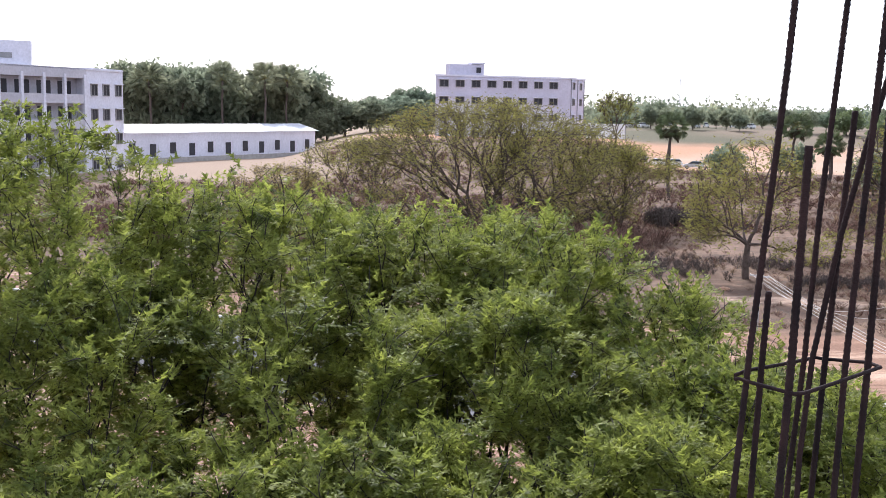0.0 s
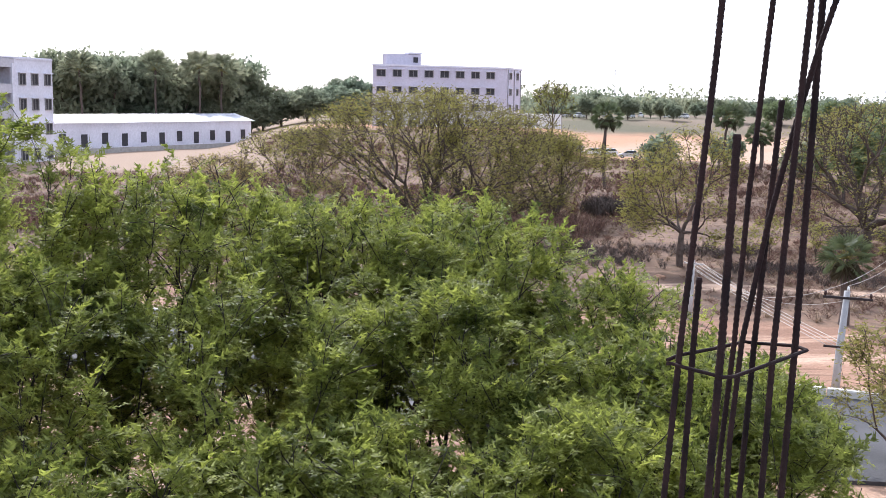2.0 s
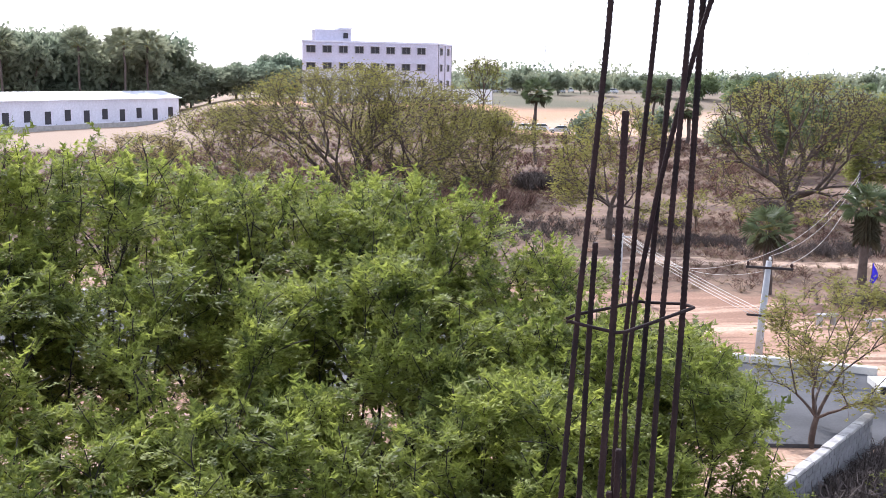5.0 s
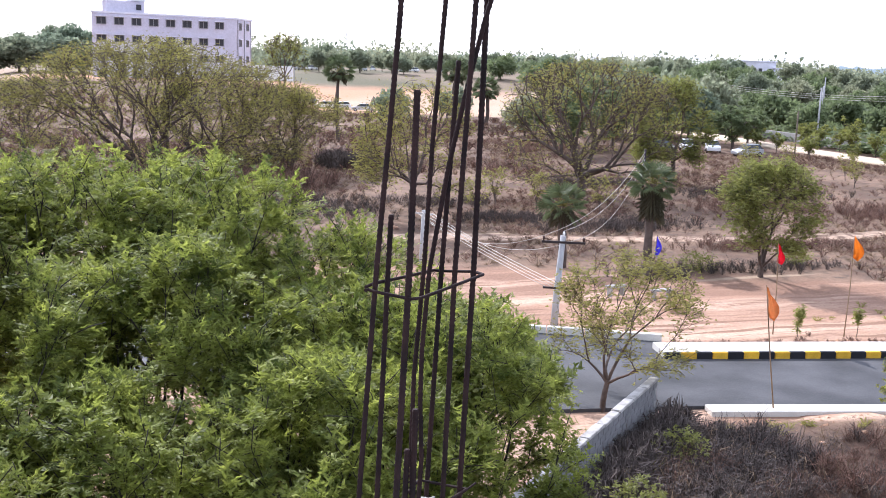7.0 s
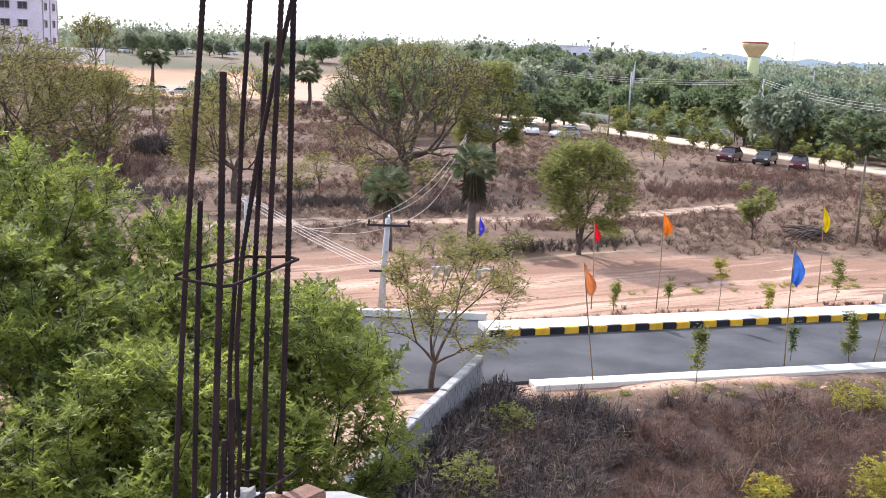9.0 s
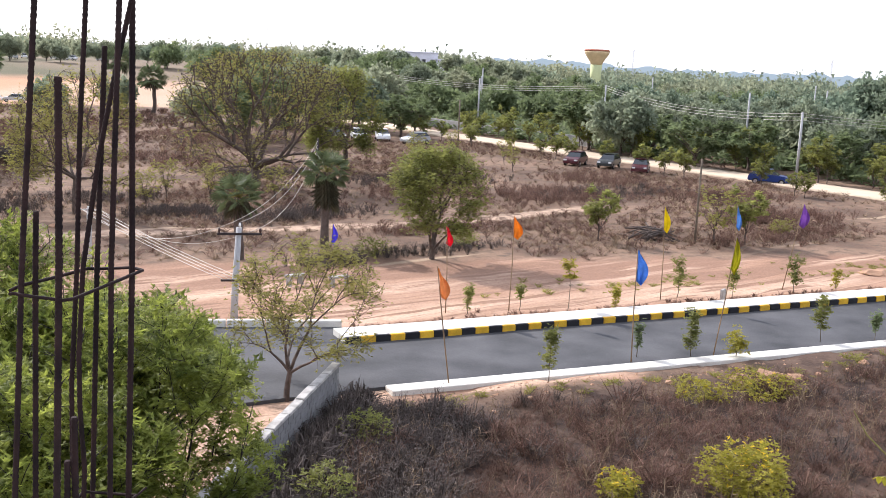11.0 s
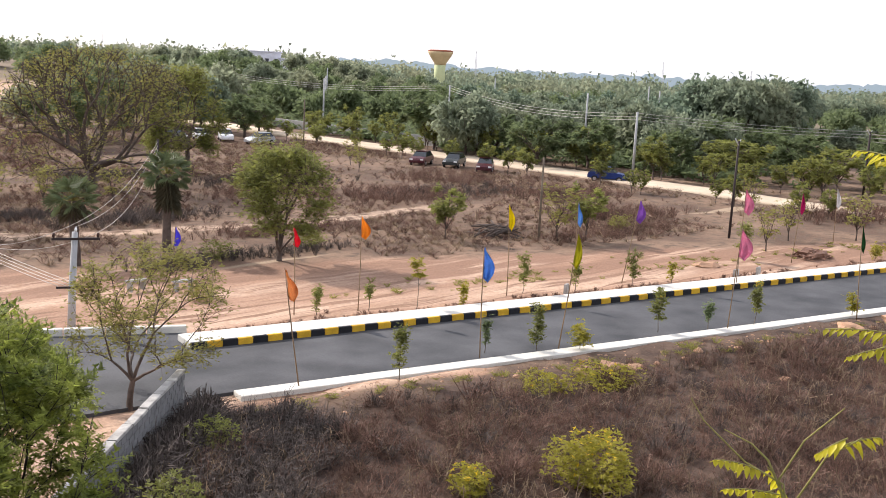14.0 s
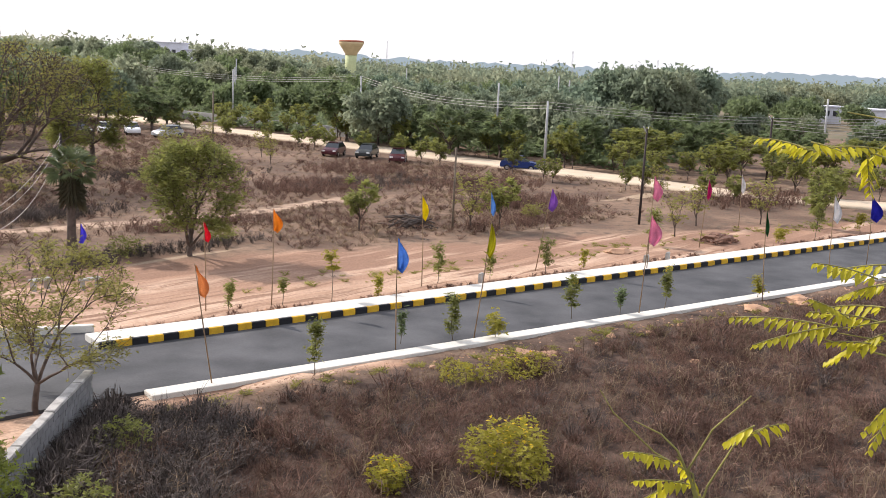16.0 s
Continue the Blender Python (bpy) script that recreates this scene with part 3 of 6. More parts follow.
ln_ = np.array((ld_[1], -ld_[0]))
kerb_left = thing("kerb_left", "bare grey concrete kerb of the side road", "kerb", kind="structure")
kn = 0
bm0 = box((1.46, 0.3, 0.48), None, 0.025)
stone_mesh = None
for k in range(60):
    p = lf0 + ld_ * (0.75 + 1.5 * k) + ln_ * 0.15
    turn = math.degrees(math.atan2(ld_[1], ld_[0])) + (0.6 if k % 3 else -0.5)
    if stone_mesh is None:
        ob = part("kerb_stone", bm0, M["pale_concrete"], kerb_left)
        stone_mesh = ob.data
    else:
        ob = new("kerb_stone", stone_mesh)
        ob.parent = kerb_left
    ob.matrix_basis = pose(p[0], p[1], -0.2, 0, 0, turn)

# ---- building underfoot: unfinished roof slab, walls below ----
UX, VX = np.array((0.829, 0.56)), np.array((-0.56, 0.829))


def uv(u, v):
    return tuple(UX * u + VX * v)


slab_outline = [uv(-9, -10), uv(2.86, -10), uv(2.86, 1.62), uv(2.62, 1.98), uv(-9, 1.98)]
bm = prism(slab_outline, 8.72, 8.9)
bmesh.ops.bevel(bm, geom=bm.edges[:], offset=0.012, segments=1, affect="EDGES")
tagged(part("floor_slab", bm, M["concrete"]), "rough grey concrete roof slab of an unfinished building", "slab", kind="structure")
bm = prism([uv(-8.9, -9.9), uv(2.7, -9.9), uv(2.7, 1.85), uv(-8.9, 1.85)], -0.3, 8.716)
tagged(part("wall_below", bm, M["wall_stone"]), "grey block walls of the unfinished building", "wall", kind="structure")

# ---- rebar column at the slab's corner ----
BARS = [
    ("rebar", 0.0090, [(0.985, 2.826, 12.0), (0.919, 2.848, 10.622), (0.896, 2.854, 10.279), (0.866, 2.861, 9.849), (0.816, 2.874, 8.9)]),
    ("rebar", 0.0090, [(0.924, 2.908, 10.004), (0.918, 2.91, 9.818), (0.896, 2.916, 8.9)]),
    ("rebar", 0.0108, [(0.95, 2.735, 10.42), (0.941, 2.737, 9.869), (0.913, 2.746, 8.9)]),
    ("rebar", 0.0082, [(1.2, 2.98, 12.0), (1.118, 3.007, 10.637), (1.094, 3.015, 10.232), (1.078, 3.02, 9.789), (1.055, 3.027, 9.407), (1.052, 3.028, 9.158), (1.061, 3.025, 8.89)]),
    ("rebar", 0.0082, [(1.5, 2.81, 11.7), (1.226, 2.907, 10.64), (1.179, 2.923, 10.423), (1.13, 2.94, 10.164), (1.078, 2.957, 9.802), (1.061, 2.962, 9.506), (1.061, 2.962, 9.325), (1.071, 2.959, 9.119), (1.062, 2.962, 8.89)]),
    ("rebar", 0.0090, [(1.196, 3.065, 10.514), (1.162, 3.077, 9.774), (1.133, 3.086, 8.88)]),
    ("rebar", 0.0090, [(1.235, 2.852, 12.0), (1.178, 2.871, 10.636), (1.145, 2.882, 9.813), (1.129, 2.888, 8.89)]),
    ("rebar", 0.0099, [(1.262, 2.935, 12.0), (1.245, 2.942, 10.642), (1.236, 2.946, 9.796), (1.214, 2.953, 8.88)]),
    ("rebar_stub", 0.0099, [(0.981, 2.84, 9.205), (0.976, 2.841, 8.89)]),
    ("rebar_stub", 0.0108, [(1.004, 2.833, 9.349), (1.001, 2.834, 8.89)]),
]


def ribbed(points, r):
    """A bar with raised ribs round it every 2 cm."""
    pts, rad = [], []
    for a, b in zip(points, points[1:]):
        a, b = np.array(a), np.array(b)
        n = max(2, int(np.linalg.norm(b - a) / 0.02)) * 2
        for i in range(n):
            pts.append(a + (b - a) * i / n)
            rad.append(r * (1.13 if i % 2 else 0.93))
    pts.append(np.array(points[-1]))
    rad.append(r)
    return rod([tuple(p) for p in pts], rad, 7)


column = thing("rebar_column", "tall rusted steel rebar cage rising from the slab corner", "rebar")
for nm, r, pts in BARS:
    part(nm, ribbed(pts, r), M["steel"], column)
SL, SM, SR, SB = (0.84, 2.862, 9.762), (0.944, 2.718, 9.76), (1.266, 2.93, 9.785), (1.168, 3.1, 9.766)
tie = [(0.825, 2.85, 9.764), SL, (0.868, 2.84, 9.757), SM, (0.98, 2.735, 9.758), (1.1, 2.818, 9.768), SR, (1.25, 2.98, 9.786), SB, (1.14, 3.1, 9.77), (1.0, 2.995, 9.772), (0.87, 2.9, 9.776), (0.83, 2.868, 9.77)]
part("stirrup", rod(tie, 0.0055, 6), M["steel"], column)
part("stirrup", rod([(0.88, 2.77, 8.99), (1.1, 3.075, 8.985), (1.245, 2.955, 8.985), (1.06, 2.82, 8.975), (0.9, 2.74, 8.98)], 0.0055, 6), M["steel"], column)
part("binding_wire", rod([(1.2, 2.95, 8.93), (1.235, 2.97, 8.965), (1.29, 2.98, 8.995)], 0.004, 5), M["steel"], column)


def lump(r, seed, squash=0.6):
    """A rough broken stone."""
    bm = bmesh.new()
    bmesh.ops.create_icosphere(bm, subdivisions=2, radius=r)
    for v in bm.verts:
        k = 1 + 0.55 * noise.noise(v.co * (1.6 / r) + Vector((seed, seed * 1.7, 0))) + 0.25 * noise.noise(v.co * (4.5 / r) + Vector((seed, 0, 3)))
        v.co = Vector((v.co.x * k, v.co.y * k, v.co.z * k * squash))
    return bm


for i, (x, y, r) in enumerate([(1.1, 2.99, 0.05), (1.18, 2.93, 0.04), (1.03, 2.93, 0.04), (1.25, 2.86, 0.05), (1.0, 2.99, 0.045), (1.33, 2.8, 0.045)]):
    ob = part("concrete_lump", lump(r, i), M["rubble" if i in (1, 3) else "lime"])
    ob.matrix_basis = pose(x, y, 8.9 + r * 0.4, 0, 0, 40 * i)
    tagged(ob, "broken lump of mortar on the slab edge", "rubble", "rubble at the column foot")
bm = box((0.14, 0.1, 0.06), None, 0.008)
ob = part("loose_brick", bm, M["brick"])
ob.matrix_basis = pose(1.27, 2.86, 8.9, 0, 0, 25)
tagged(ob, "loose red brick lying on the slab edge", "brick")


# ---- buildings ----
def facade(parent, a, b, z0, floors, pitch, wall_mat, bays, win_w, win_h, sill, depth=0.35, rows=None, open_bay=False):
    """Windows in a wall that runs from a to b: each a frame with a dark recessed pane and a sill."""
    a, b = np.array(a, float), np.array(b, float)
    size = np.linalg.norm(b - a)
    turn = math.degrees(math.atan2(b[1] - a[1], b[0] - a[0]))
    for fl in rows if rows is not None else range(floors):
        for i in bays:
            p = a + (b - a) * i
            m = pose(p[0], p[1], z0 + fl * pitch + sill, 0, 0, turn)
            w = thing("window", "", "", m=m)
            w.parent = parent
            bm = bmesh.new()
            t = 0.12
            for size_, at_ in (((win_w + 2 * t, 0.2, t), (0, -0.06, -t)), ((win_w + 2 * t, 0.2, t), (0, -0.06, win_h)),
                               ((t, 0.2, win_h), (-win_w / 2 - t / 2, -0.06, 0)), ((t, 0.2, win_h), (win_w / 2 + t / 2, -0.06, 0)),
                               ((0.08, 0.12, win_h), (0, -0.04, 0))):
                box(size_, pose(*at_), 0, bm)
            part("window_frame", bm, M["frame_grey"] if not open_bay else wall_mat, w)
            part("pane", box((win_w, 0.04, win_h), pose(0, -0.02, 0)), M["dark_opening"], w)
            part("window_sill", box((win_w + 0.5, 0.55, 0.12), pose(0, -0.2, win_h + 0.13)), wall_mat, w)


# pale four-storey block on the rise
BL, BM_, BR, BQ = (-0.55, 215.58), (27.94, 223.04), (32.42, 232.55), (3.9, 225.1)
block = thing("apartment_block", "pale four-storey block, walls tinted for haze, with rows of small windows", "building")
part("wall", prism([BL, BM_, BR, BQ], 2.5, 17.3), M["haze_tinted_wall"], block)
part("parapet", prism([(-0.70, 215.40), (28.05, 222.90), (32.60, 232.60), (3.80, 225.30)], 17.3, 17.65), M["white_wall"], block)
hd = prism([(2.30, 218.50), (9.50, 220.40), (8.70, 223.60), (1.50, 221.70)], 17.6, 19.9)
part("stair_head", hd, M["haze_tinted_wall"], block)
part("water_tank_slab", prism([(6.90, 219.50), (9.70, 220.20), (8.90, 223.80), (6.10, 222.90)], 19.95, 20.3), M["white_wall"], block)
part("stair_window", box((1.0, 0.1, 1.1), pose(8.4, 220.02, 18.2, 0, 0, 14.7)), M["dark_opening"], block)
facade(block, BL, BM_, 4.1, 4, 3.4, M["white_wall"], [0.06 + 0.1165 * i for i in range(8)], 1.7, 1.25, 0.95)
facade(block, BM_, BR, 4.1, 4, 3.4, M["white_wall"], [0.25, 0.72], 1.2, 1.25, 0.95)
for k in (0.08, 0.5, 0.94):
    p = np.array(BM_) + (np.array(BR) - np.array(BM_)) * k
    part("drain_pipe", rod([(p[0] + 0.1, p[1] - 0.1, 3), (p[0] + 0.1, p[1] - 0.1, 17.3)], 0.09, 6), M["frame_grey"], block)

# building with open galleries, at the edge of the first view
C0, C1, C2 = np.array((-64.5, 120.5)), np.array((-51.14, 152.66)), np.array((-48.28, 160.91))
CQ = C0 + (C2 - C1) + np.array((-14, 6))
college = thing("gallery_building", "four-storey building with open galleries, front shaded in grey plaster, white end wall", "building")
inset = np.array((-1.6, 0.65))
# the front's shade is put into grey plaster, the brighter end into white
part("back_wall", prism([tuple(C0 + inset), tuple(C1 + inset), tuple(C2 + inset), tuple(CQ)], -0.5, 15.2), M["shaded_wall"], college)
part("end_wall", prism([tuple(C1 + inset), tuple(C1), tuple(C2), tuple(C2 + inset)], -0.5, 15.6), M["white_wall"], college)
n_g = np.array((0.923, -0.384)) * 0.15
for fl in range(5):
    z = -0.2 + 3.6 * fl
    q0, q1 = C0 + n_g, C1 + n_g
    hi = z + (1.15 if fl < 4 else 1.25)
    part("gallery_rail", prism([tuple(q0), tuple(q1), tuple(q1 + inset * 0.12), tuple(q0 + inset * 0.12)], z, hi), M["shaded_wall"], college)
    part("gallery_floor", prism([tuple(q0), tuple(q1), tuple(C1 + inset * 1.05), tuple(C0 + inset * 1.05)], z - 0.15, z), M["shaded_wall"], college)
for i in range(9):
    p = C0 + (C1 - C0) * (i + 0.5) / 8.6
    part("pillar", box((0.45, 0.45, 15.0), pose(p[0] + 0.05, p[1], -0.4, 0, 0, 67)), M["white_wall"], college)
    for fl in range(4):
        q = p + (C1 - C0) * 0.055 + inset * 0.99
        part("gallery_opening", box((2.6, 0.12, 2.0), pose(q[0], q[1], 0.8 + 3.6 * fl, 0, 0, 67.4)), M["dark_opening"], college)
facade(college, C1, C2, -0.2, 4, 3.6, M["white_wall"], [0.2, 0.52, 0.86], 1.3, 1.5, 1.1)
part("roof_edge", prism([tuple(C0 + n_g), tuple(C1 + n_g), tuple(C2 + n_g), tuple(CQ)], 15.25, 15.5), M["white_wall"], college)
hd = prism([(-60.6, 140.6), (-55.2, 143.0), (-56.6, 147.2), (-62.0, 145.0)], 15.5, 18.7)
part("stair_head", hd, M["white_wall"], college)
part("stair_window", box((1.6, 0.1, 0.7), pose(-58.1, 141.62, 16.4, 0, 0, 24)), M["frame_grey"], college)

# long white shed with a sheet roof
SA, SB_ = np.array((-53.0, 171.5)), np.array((-25.15, 214.5))
sd = (SB_ - SA) / np.linalg.norm(SB_ - SA)
sn = np.array((-sd[1], sd[0])) * 1.0
shed = thing("long_shed", "long low white shed with a bright sheet roof", "shed")
gz = float(rise(*((SA + SB_) / 2)))
part("wall", prism([tuple(SA), tuple(SB_), tuple(SB_ + sn * 9), tuple(SA + sn * 9)], gz - 1.5, 5.7), M["white_wall"], shed)
bm = bmesh.new()
e0, e1 = SA - sn * 0.7 - sd * 0.5, SB_ - sn * 0.7 + sd * 0.5
r0, r1 = SA + sn * 4.5 - sd * 0.5, SB_ + sn * 4.5 + sd * 0.5
b0, b1 = SA + sn * 9.7 - sd * 0.5, SB_ + sn * 9.7 + sd * 0.5
vs = [bm.verts.new((*p, z)) for p, z in ((e0, 5.72), (e1, 5.72), (r1, 7.1), (r0, 7.1), (b1, 5.72), (b0, 5.72))]
bm.faces.new(vs[:4])
bm.faces.new((vs[3], vs[2], vs[4], vs[5]))
bmesh.ops.solidify(bm, geom=bm.faces[:], thickness=0.12)
part("roof", bm, M["roof_sheet"], shed)
turn_s = math.degrees(math.atan2(sd[1], sd[0]))
for i in range(11):
    p = SA + (SB_ - SA) * (0.07 + 0.088 * i) - sn * 0.03
    part("door" if i % 2 else "window", box((1.3, 0.12, 2.4 if i % 2 else 1.9), pose(p[0], p[1], gz + (0.6 if i % 2 else 1.3), 0, 0, turn_s)), M["dark_opening"], shed)
    q = p + (SB_ - SA) * 0.044 - sn * 1.6
    low_ = thing("wash_trough", "", "", m=pose(q[0], q[1], gz - 0.4, 0, 0, turn_s))
    low_.parent = shed
    part("trough_wall", box((4.0, 0.3, 1.3)), M["white_wall"], low_)
    for j in range(3):
        part("opening", box((0.8, 0.08, 0.6), pose(-1.2 + 1.2 * j, -0.14, 0.35)), M["dark_opening"], low_)
wall_shed = part("wall_shed", prism([tuple(SA - sn * 3.2 - sd * 8), tuple(SB_ - sn * 3.2), tuple(SB_ - sn * 3.0), tuple(SA - sn * 3.0 - sd * 8)], gz - 1, gz + 0.8), M["concrete"])
tagged(wall_shed, "low grey boundary wall before the shed", "wall", kind="structure")

# water tower
tower = thing("water_tower", "ochre flared water tank on a lime-green round shaft", "water tower", m=pose(298.3, 305.2, 0))
bm = rod([(0, 0, -1), (0, 0, 3), (0, 0, 8), (0, 0, 11.9)], [2.3, 2.25, 2.2, 2.3], 24)
part("shaft", bm, M["tank_green"], tower)
bm = rod([(0, 0, 11.9), (0, 0, 12.6), (0, 0, 14.0), (0, 0, 15.6), (0, 0, 16.6), (0, 0, 17.2)], [2.3, 2.5, 3.4, 4.5, 5.0, 5.05], 24)
part("tank", bm, M["tank_yellow"], tower)
part("lid", rod([(0, 0, 17.2), (0, 0, 17.6), (0, 0, 17.9)], [5.1, 5.1, 4.2], 24), M["tank_red"], tower, "dull red rim")

# small white houses far off
for i, (x, y, w, h, tn) in enumerate([(237.8, 345.9, 16, 7.5, 10), (249, 340, 10, 5.5, 10), (420, 250, 14, 5.5, 60), (330, 130, 14, 4.5, 70), (255, 96, 9, 4.2, 70), (262, 78, 22, 4.0, 72), (300, 92, 12, 4.5, 72)]):
    house = thing("house", "small pale flat-roofed house among far trees", "house", "far houses", pose(x, y, float(rise(x, y)) - 0.3, 0, 0, -tn))
    part("wall", box((w, w * 0.6, h), None, 0.05), M["white_wall"], house)
    part("roof", box((w + 0.8, w * 0.6 + 0.8, 0.35), pose(0, 0, h)), M["white_wall"], house)
    for j in range(4):
        part("window", box((1.4, 0.1, 1.3), pose(-w * 0.36 + w * 0.24 * j, -w * 0.3 - 0.03, h * 0.5)), M["dark_opening"], house)

# white hoarding by the orange bank
hoard = thing("hoarding", "white boarded hoarding on posts beside the pale block", "hoarding", m=pose(36.2, 226.0, float(rise(36.2, 226)), 0, 0, -6))
for j in range(6):
    part("board", box((1.4, 0.08, 3.2), pose(-3.7 + 1.45 * j, 0, 0.6), 0.01), M["board_white"], hoard)
for j in range(4):
    part("post", box((0.14, 0.14, 4.0), pose(-4.4 + 2.95 * j, 0.12, -0.2)), M["frame_grey"], hoard)

# ---- cars ----
def car(colour_name, colour, label, x, y, turn, z=None, long=4.0, tall=1.5):
    c = thing("car", label, "car", "parked cars", pose(x, y, float(ground_z(x, y)) if z is None else z, 0, 0, turn))
    pm = paint(colour_name, colour)
    h = long / 2
    prof = [(-h, 0.35), (-h, 0.75), (-h + 0.15, 0.9), (-h * 0.93, 1.0), (h * 0.45, 0.98), (h * 0.9, 0.82), (h, 0.62), (h, 0.32)]
    bm = bmesh.new()
    f = bm.faces.new([bm.verts.new((px, -0.84, pz)) for px, pz in prof])
    e = bmesh.ops.extrude_face_region(bm, geom=[f])
    bmesh.ops.translate(bm, vec=(0, 1.68, 0), verts=[g for g in e["geom"] if isinstance(g, bmesh.types.BMVert)])
    bmesh.ops.recalc_face_normals(bm, faces=bm.faces)
    bmesh.ops.bevel(bm, geom=bm.edges[:], offset=0.06, segments=2, affect="EDGES")
    part("body", bm, pm, c)
    bm = bmesh.new()
    lo = [(-h * 0.9, -0.78), (h * 0.48, -0.78), (h * 0.48, 0.78), (-h * 0.9, 0.78)]
    hi = [(-h * 0.68, -0.6), (h * 0.12, -0.6), (h * 0.12, 0.6), (-h * 0.68, 0.6)]
    a = [bm.verts.new((px, py, 0.96)) for px, py in lo]
    b = [bm.verts.new((px, py, tall - 0.06)) for px, py in hi]
    for i in range(4):
        bm.faces.new((a[i], a[(i + 1) % 4], b[(i + 1) % 4], b[i]))
    bm.faces.new(b)
    bm.faces.new(a[::-1])
    part("window_glass", bm, M["car_glass"], c)
    bm = box((h * 0.84, 1.24, 0.09), pose(-h * 0.28, 0, tall - 0.08), 0.04)
    part("roof", bm, pm, c)
    for px, py in ((-h * 0.62, -0.78), (h * 0.62, -0.78), (-h * 0.62, 0.78), (h * 0.62, 0.78)):
        w = thing("wheel", "", "", m=pose(px, py, 0.31, 90, 0, 0))
        w.parent = c
        part("tyre", rod([(0, 0, -0.1), (0, 0, -0.08), (0, 0, 0.08), (0, 0, 0.1)], [0.27, 0.31, 0.31, 0.27], 16), M["tyre"], w)
        part("rim", rod([(0, 0, -0.115), (0, 0, 0.115)], 0.18, 12), M["chrome"], w)
    for py in (-0.6, 0.6):
        part("headlight", box((0.08, 0.36, 0.16), pose(h - 0.03, py, 0.62), 0.02), M["lamp_white"], c)
    return c


WHITE, RED, BLUE, DARK, SILVER = (0.75, 0.75, 0.75), (0.07, 0.008, 0.014), (0.012, 0.035, 0.16), (0.03, 0.035, 0.035), (0.45, 0.46, 0.47)
car("white_paint", WHITE, "white hatchback parked at the edge of the scrub", 71.5, 115.8, -112)
car("white_paint", WHITE, "white saloon car parked at the edge of the scrub", 74.0, 114.0, -118, long=4.3)
car("silver_paint", SILVER, "silver-grey car parked under a round tree", 75.6, 108.8, -170)
car("dark_paint", DARK, "dark green car parked in tree shade", 68.6, 117.0, -100)
car("maroon_paint", RED, "maroon hatchback parked under trees", 78.6, 82.3, -150)
car("dark_paint", DARK, "black car parked under trees", 80.3, 78.9, -150)
car("maroon_paint", RED, "dark red saloon parked under trees", 80.6, 74.6, -140, long=4.4)
car("blue_paint", BLUE, "dark blue car parked beside the dirt lane", 86.6, 63.0, -60)
for i, (x, y, tn) in enumerate([(49.6, 201, 170), (46.6, 206, 175), (43.4, 207, 160), (40.3, 209, 20), (73.5, 173, 95), (70, 212, 170), (79, 190, 20), (86, 196, 160)]):
    car("white_paint" if i % 3 else "silver_paint", WHITE if i % 3 else SILVER, "pale car parked at the foot of the orange bank", x, y, tn)
for i in range(12):
    x, y = 44 + 6.3 * i * (0.8 + 0.2 * (i % 3)), 300 + 9 * (i % 3)
    car("white_paint" if i % 2 else "silver_paint", WHITE if i % 2 else SILVER, "pale car parked on the far rise", x, y, 15 * i)

# ---- compound wall between the trees and the brush ----
wa, wb = np.array((15.51, 25.68)), np.array((5.43, 16.00))
wd = (wb - wa) / np.linalg.norm(wb - wa)
wn_ = np.array((wd[1], -wd[0]))
wall_c = thing("wall_compound", "grey block compound wall with a whitewashed coping", "wall", kind="structure")
courses, bl = 7, 0.4
bm_ = box((bl - 0.012, 0.19, 0.192), None, 0.012)
me_block = bpy.data.meshes.new("block")
bm_.to_mesh(me_block)
bm_.free()
me_block.materials.append(M["wall_stone"])
turn_w = math.degrees(math.atan2(wd[1], wd[0]))
part("core", box((12.0, 0.15, 1.34), pose(*(wa + wd * 6.0), -0.05, 0, 0, turn_w)), M["concrete"], wall_c)
for r in range(courses):
    for k in range(29):
        p = wa + wd * (0.2 + bl * (k + 0.5 * (r % 2)))
        ob = new("block", me_block)
        ob.parent = wall_c
        ob.matrix_basis = pose(p[0], p[1], -0.02 + 0.2 * r - 0.01, 0, 0, turn_w + random.uniform(-0.6, 0.6))
for k in range(10):
    p = wa + wd * (0.62 + 1.2 * k)
    part("coping", box((1.17, 0.27, 0.09), pose(p[0], p[1], 1.38 + random.uniform(-0.015, 0.02), random.uniform(-2, 2), 0, turn_w), 0.02), M["lime"], wall_c)

# ---- near feathery thorn trees ----


def sprig(n, length, blade, width, seed):
    """A feathery sprig: narrow leaflets set all round a short twig, each a small triangle."""
    q, out = np.random.default_rng(seed), []
    for i in range(n):
        k = (i + 0.5) / n
        p = np.array((k * length, 0, -0.12 * length * k * k)) + q.normal(size=3) * (0.02, 0.035, 0.02)
        d = np.array((0.7, (-1 if i % 2 else 1) * q.uniform(0.5, 1.1), q.uniform(-0.45, 0.3)))
        d *= blade * q.uniform(0.7, 1.2) / np.linalg.norm(d)
        w = np.cross(d, (0, 0, 1.0) + q.normal(size=3) * 0.35)
        w *= width / np.linalg.norm(w)
        out.append((p - w * 0.5, p + d, p + w * 0.5))
    return np.array(out)


F_NEAR = sprig(18, 0.28, 0.1, 0.033, 4)
